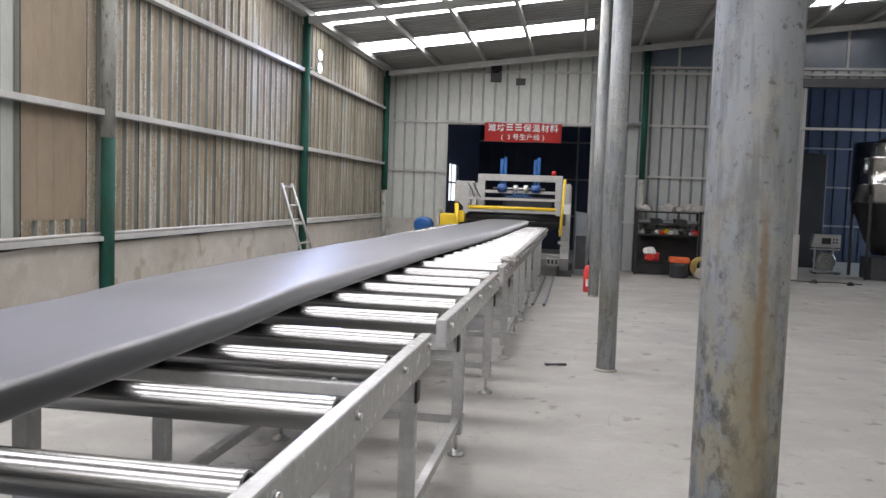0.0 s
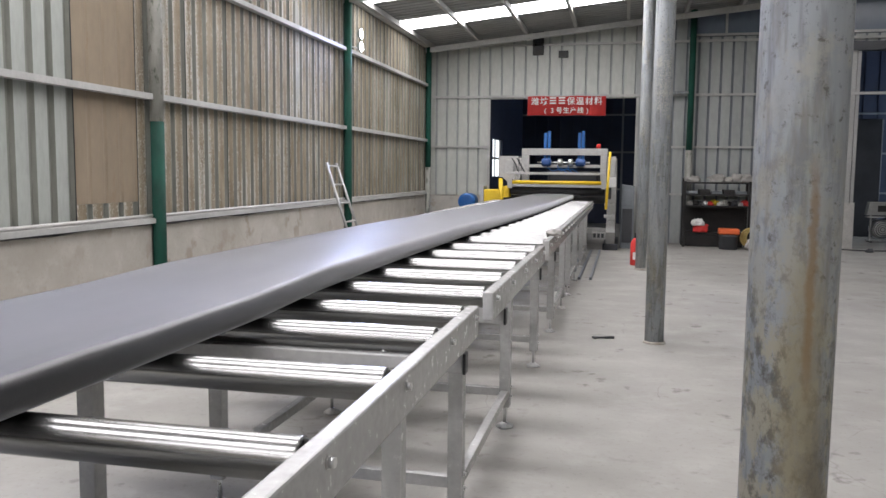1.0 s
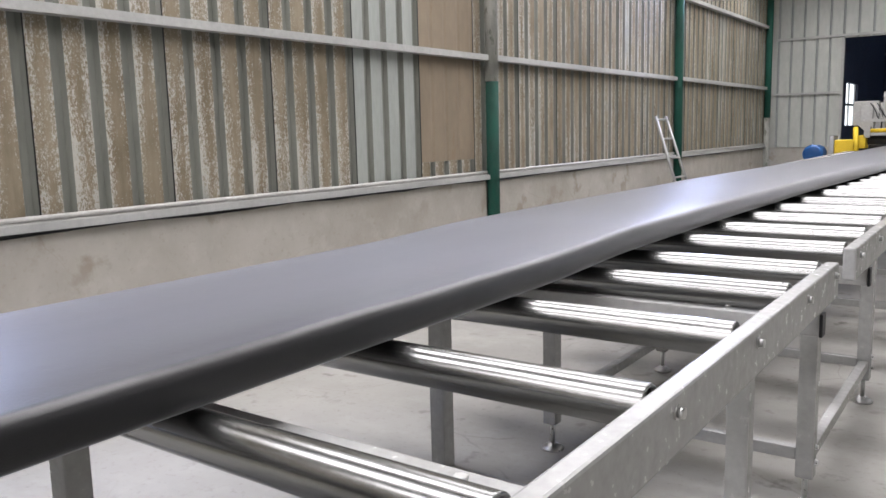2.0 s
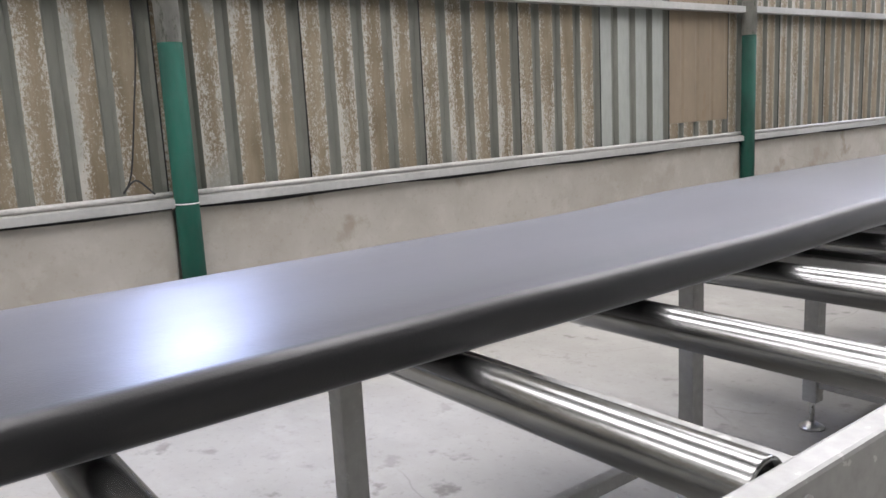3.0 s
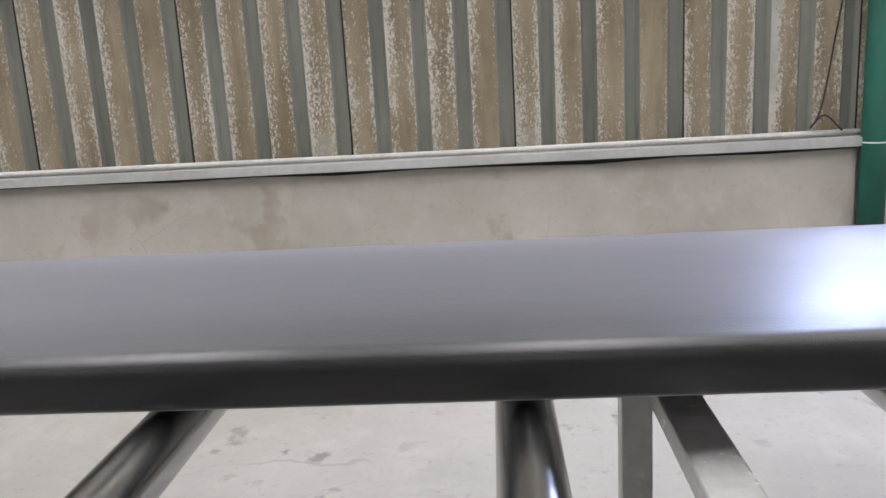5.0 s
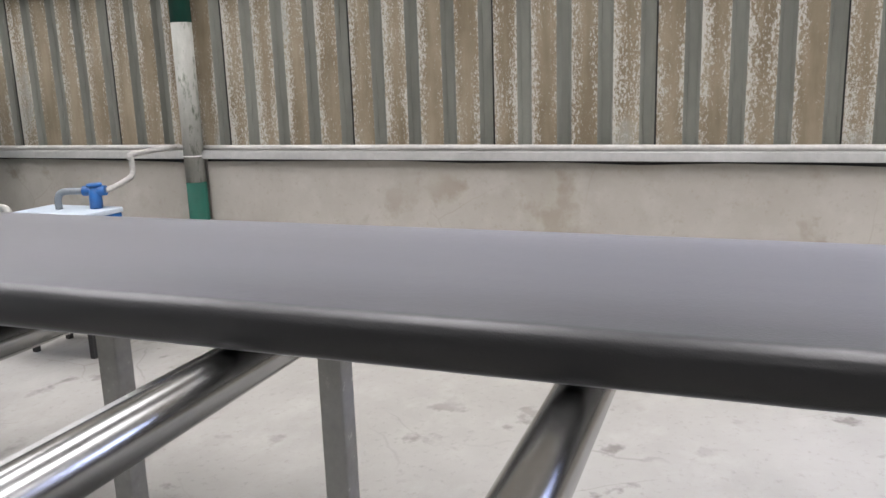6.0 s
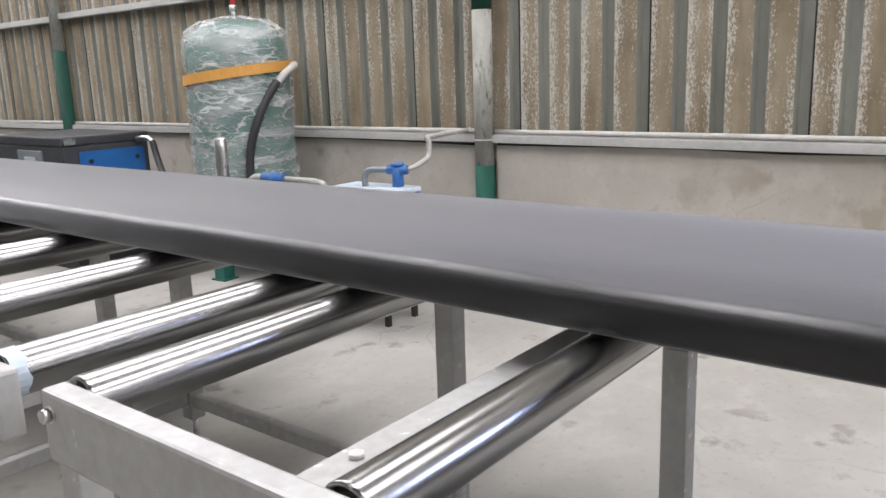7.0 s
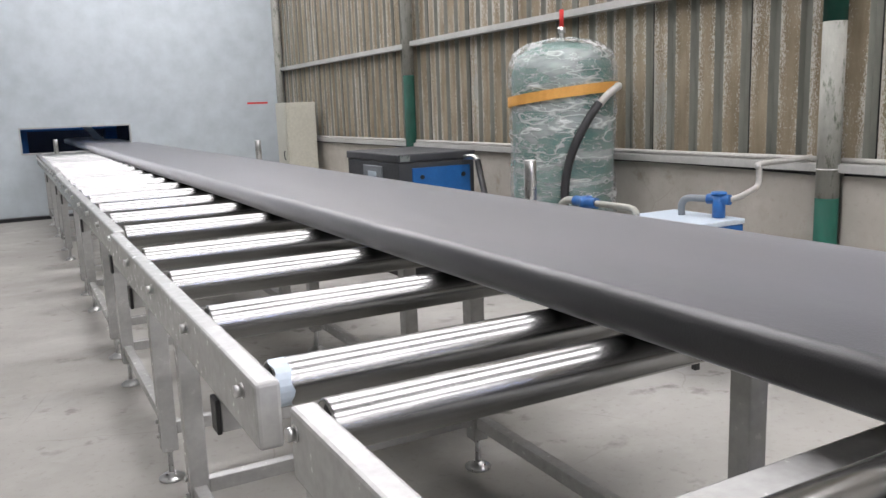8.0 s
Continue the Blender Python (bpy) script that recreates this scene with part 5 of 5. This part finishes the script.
def blower_unit(x, y):
    u = thing("vacuum_pump", "grey vacuum pump with a round ribbed motor and a control box", "pump", at=(x, y, 0))
    boxed("base", (-0.28, 0.34, -0.15, 0.2, 0.03, 0.07), M_ZINC, u, 0.005)
    for a in (-0.24, 0.28):
        boxed("foot", (a, a + 0.05, -0.1, 0.15, 0.0, 0.03), M_RUBBER, u)
    b = bmesh.new()
    lathe(b, (0, -0.02, 0.30), [(0.15, -0.12), (0.22, -0.10), (0.225, -0.02), (0.215, 0.0), (0.215, 0.2), (0.12, 0.24)], 28, "y")
    part("motor", b, M_ZINC, u)
    for k in range(4):
        b = bmesh.new()
        hose(b, [((0.05 + 0.045 * k) * math.cos(a), -0.15, 0.30 + (0.05 + 0.045 * k) * math.sin(a)) for a in [math.tau * j / 10 for j in range(11)]], 0.008, 6, 3)
        part("fan_ring", b, M_CHARCOAL, u)
    boxed("shelf_plate", (-0.32, 0.3, -0.1, 0.1, 0.56, 0.59), M_FRAME, u)
    b = bmesh.new()
    v = box(b, -0.34, 0.30, -0.12, 0.1, 0.62, 0.92)
    v[4].co.x += 0.05
    v[7].co.x += 0.05
    soften(b, 0.01)
    part("control_box", b, M_FRAME, u)
    boxed("screen", (-0.12, 0.08, -0.127, -0.1205, 0.70, 0.84), M_BLACK, u)
    for i in range(4):
        boxed("button", (0.12 + 0.07 * (i % 2), 0.16 + 0.07 * (i % 2), -0.128, -0.1205, 0.72 + 0.07 * (i // 2), 0.76 + 0.07 * (i // 2)), M_CHARCOAL, u)
    boxed("bracket", (0.16, 0.2, 0.0, 0.04, 0.07, 0.62), M_FRAME, u)
    boxed("bracket", (-0.24, -0.2, 0.0, 0.04, 0.07, 0.62), M_FRAME, u)


blower_unit(6.9, 21.4)


def hopper():
    h = thing("storage_hopper", "tall stainless steel storage hopper on a dark frame", "hopper", at=(7.98, 20.75, 0))
    h.scale = (0.93, 0.93, 0.965)
    b = bmesh.new()
    prof = [(0.83, 1.75), (0.85, 1.78), (0.85, 2.14), (0.858, 2.16), (0.85, 2.18), (0.85, 2.72), (0.862, 2.75), (0.85, 2.78), (0.85, 3.08), (0.82, 3.12)]
    lathe(b, (0, 0, 0), prof, 48)
    part("drum", b, M_STAINLESS, h, "polished stainless steel drum")
    b = bmesh.new()
    lathe(b, (0, 0, 0), [(0.3, 0.55), (0.5, 0.9), (0.8, 1.7), (0.83, 1.745)], 32)
    part("cone", b, M_BLACK, h)
    for k in range(4):
        a = math.pi / 4 + k * math.pi / 2
        rodded("leg", (0.86 * math.cos(a), 0.86 * math.sin(a), 0), (0.86 * math.cos(a), 0.86 * math.sin(a), 1.9), 0.04, M_CHARCOAL, h)
    rodded("lid", (0.1, 0, 3.11), (0.1, 0, 3.22), 0.4, M_CHARCOAL, h, 24)
    boxed("motor_base", (-0.5, 0.9, -0.6, 0.2, 0.0, 0.5), M_CHARCOAL, h, 0.02)
    return h


hopper()
b = thing("dark_cabinet", "tall unlit dark cabinet beside the hopper", "cabinet", at=(6.82, 23.1, 0))
boxed("body", (-0.2, 0.5, 0, 0.6, 0.0, 2.9), M_CHARCOAL, b, 0.03)
boxed("door", (-0.17, 0.47, -0.012, -0.001, 0.1, 2.85), M_CHARCOAL, b, 0.004)
bm = bmesh.new()
box(bm, 5.585, 5.828, YN - 0.08, YN - 0.03, 0.0, 0.95)
g = tagged(new("gate_leaf", mesh_of("gate_leaf", bm, M_PVC)), "low pale steel gate leaf standing by the gate post", "gate leaf")
# thin cables on the floor by the gateway and the machine
for pts in ([(5.2, 18.9, 0.012), (5.5, 19.05, 0.012), (5.9, 18.9, 0.012), (6.4, 19.0, 0.012), (6.9, 18.8, 0.012)], [(0.3, 13.4, 0.012), (0.42, 13.0, 0.012), (0.36, 12.4, 0.012), (0.5, 12.0, 0.012)]):
    bm = bmesh.new()
    hose(bm, pts, 0.012, 6)
    tagged(new("floor_cable", mesh_of("floor_cable", bm, M_RUBBER)), "black cable lying on the concrete floor", "cable", "floor cables")

bm = bmesh.new()
hose(bm, [(-1.27, -4.35, 0.80), (-1.25, -4.1, 0.70), (-1.22, -3.75, 0.66), (-1.24, -3.4, 0.71), (-1.27, -3.15, 0.80)], 0.008, 6)
tagged(new("hanging_cable", mesh_of("hanging_cable", bm, M_RUBBER)), "black cable sagging below the rear conveyor rail", "cable")
for k, (x, y, w) in enumerate(((5.1, 18.95, 0.13), (5.35, 19.1, 0.09), (5.95, 18.7, 0.07), (6.6, 18.55, 0.06), (4.75, 18.75, 0.07))):
    lump("debris", x, y, 0.0, w, w * 0.7, 0.05, (M_RUST, M_CLOTH, M_CHARCOAL)[k % 3], "small heap of dark debris on the concrete floor", "debris", "debris by the gateway", 5.3 * k)

# rag on the rail of the machine-side conveyor
lump("rag", 0.59, 8.45, 0.973, 0.07, 0.16, 0.03, M_CLOTH, "grey rag lying on the conveyor rail", "rag", seed=21)

# ---- cladding, piece by piece ----
y = 0.29 - 15 * 0.868
while y < YN - 0.01:
    me = sheet
    if 6.2 < y < 6.5:
        me = sheet_bare
    elif 7.1 < y < 7.4:
        me = sheet_brown
        piece("sheet", sheet_torn, wall_west, pose(CLAD_X - 0.004, y, 0))
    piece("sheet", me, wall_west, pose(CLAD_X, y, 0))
    piece("lap_seam", SEAM_SHADE, wall_west, pose(CLAD_X + 0.001, y + 0.002, 0))
    y += 0.868
# gable grooves take a darker grey: the shade of the ribs put into colour
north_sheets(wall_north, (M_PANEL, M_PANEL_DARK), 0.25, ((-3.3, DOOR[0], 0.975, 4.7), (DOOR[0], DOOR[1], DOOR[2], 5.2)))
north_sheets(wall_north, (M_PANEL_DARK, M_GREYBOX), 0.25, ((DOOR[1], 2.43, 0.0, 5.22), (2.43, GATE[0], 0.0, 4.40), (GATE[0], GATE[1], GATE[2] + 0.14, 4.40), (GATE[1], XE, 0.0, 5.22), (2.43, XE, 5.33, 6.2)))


def motions():
    """The board glides away from the machine at a steady pace."""
    walk(BOARD, [(t, pose(0, -0.325 * t, 0)) for t in (0.0, 2.0, 4.0, 6.0, 8.0)])


motions()
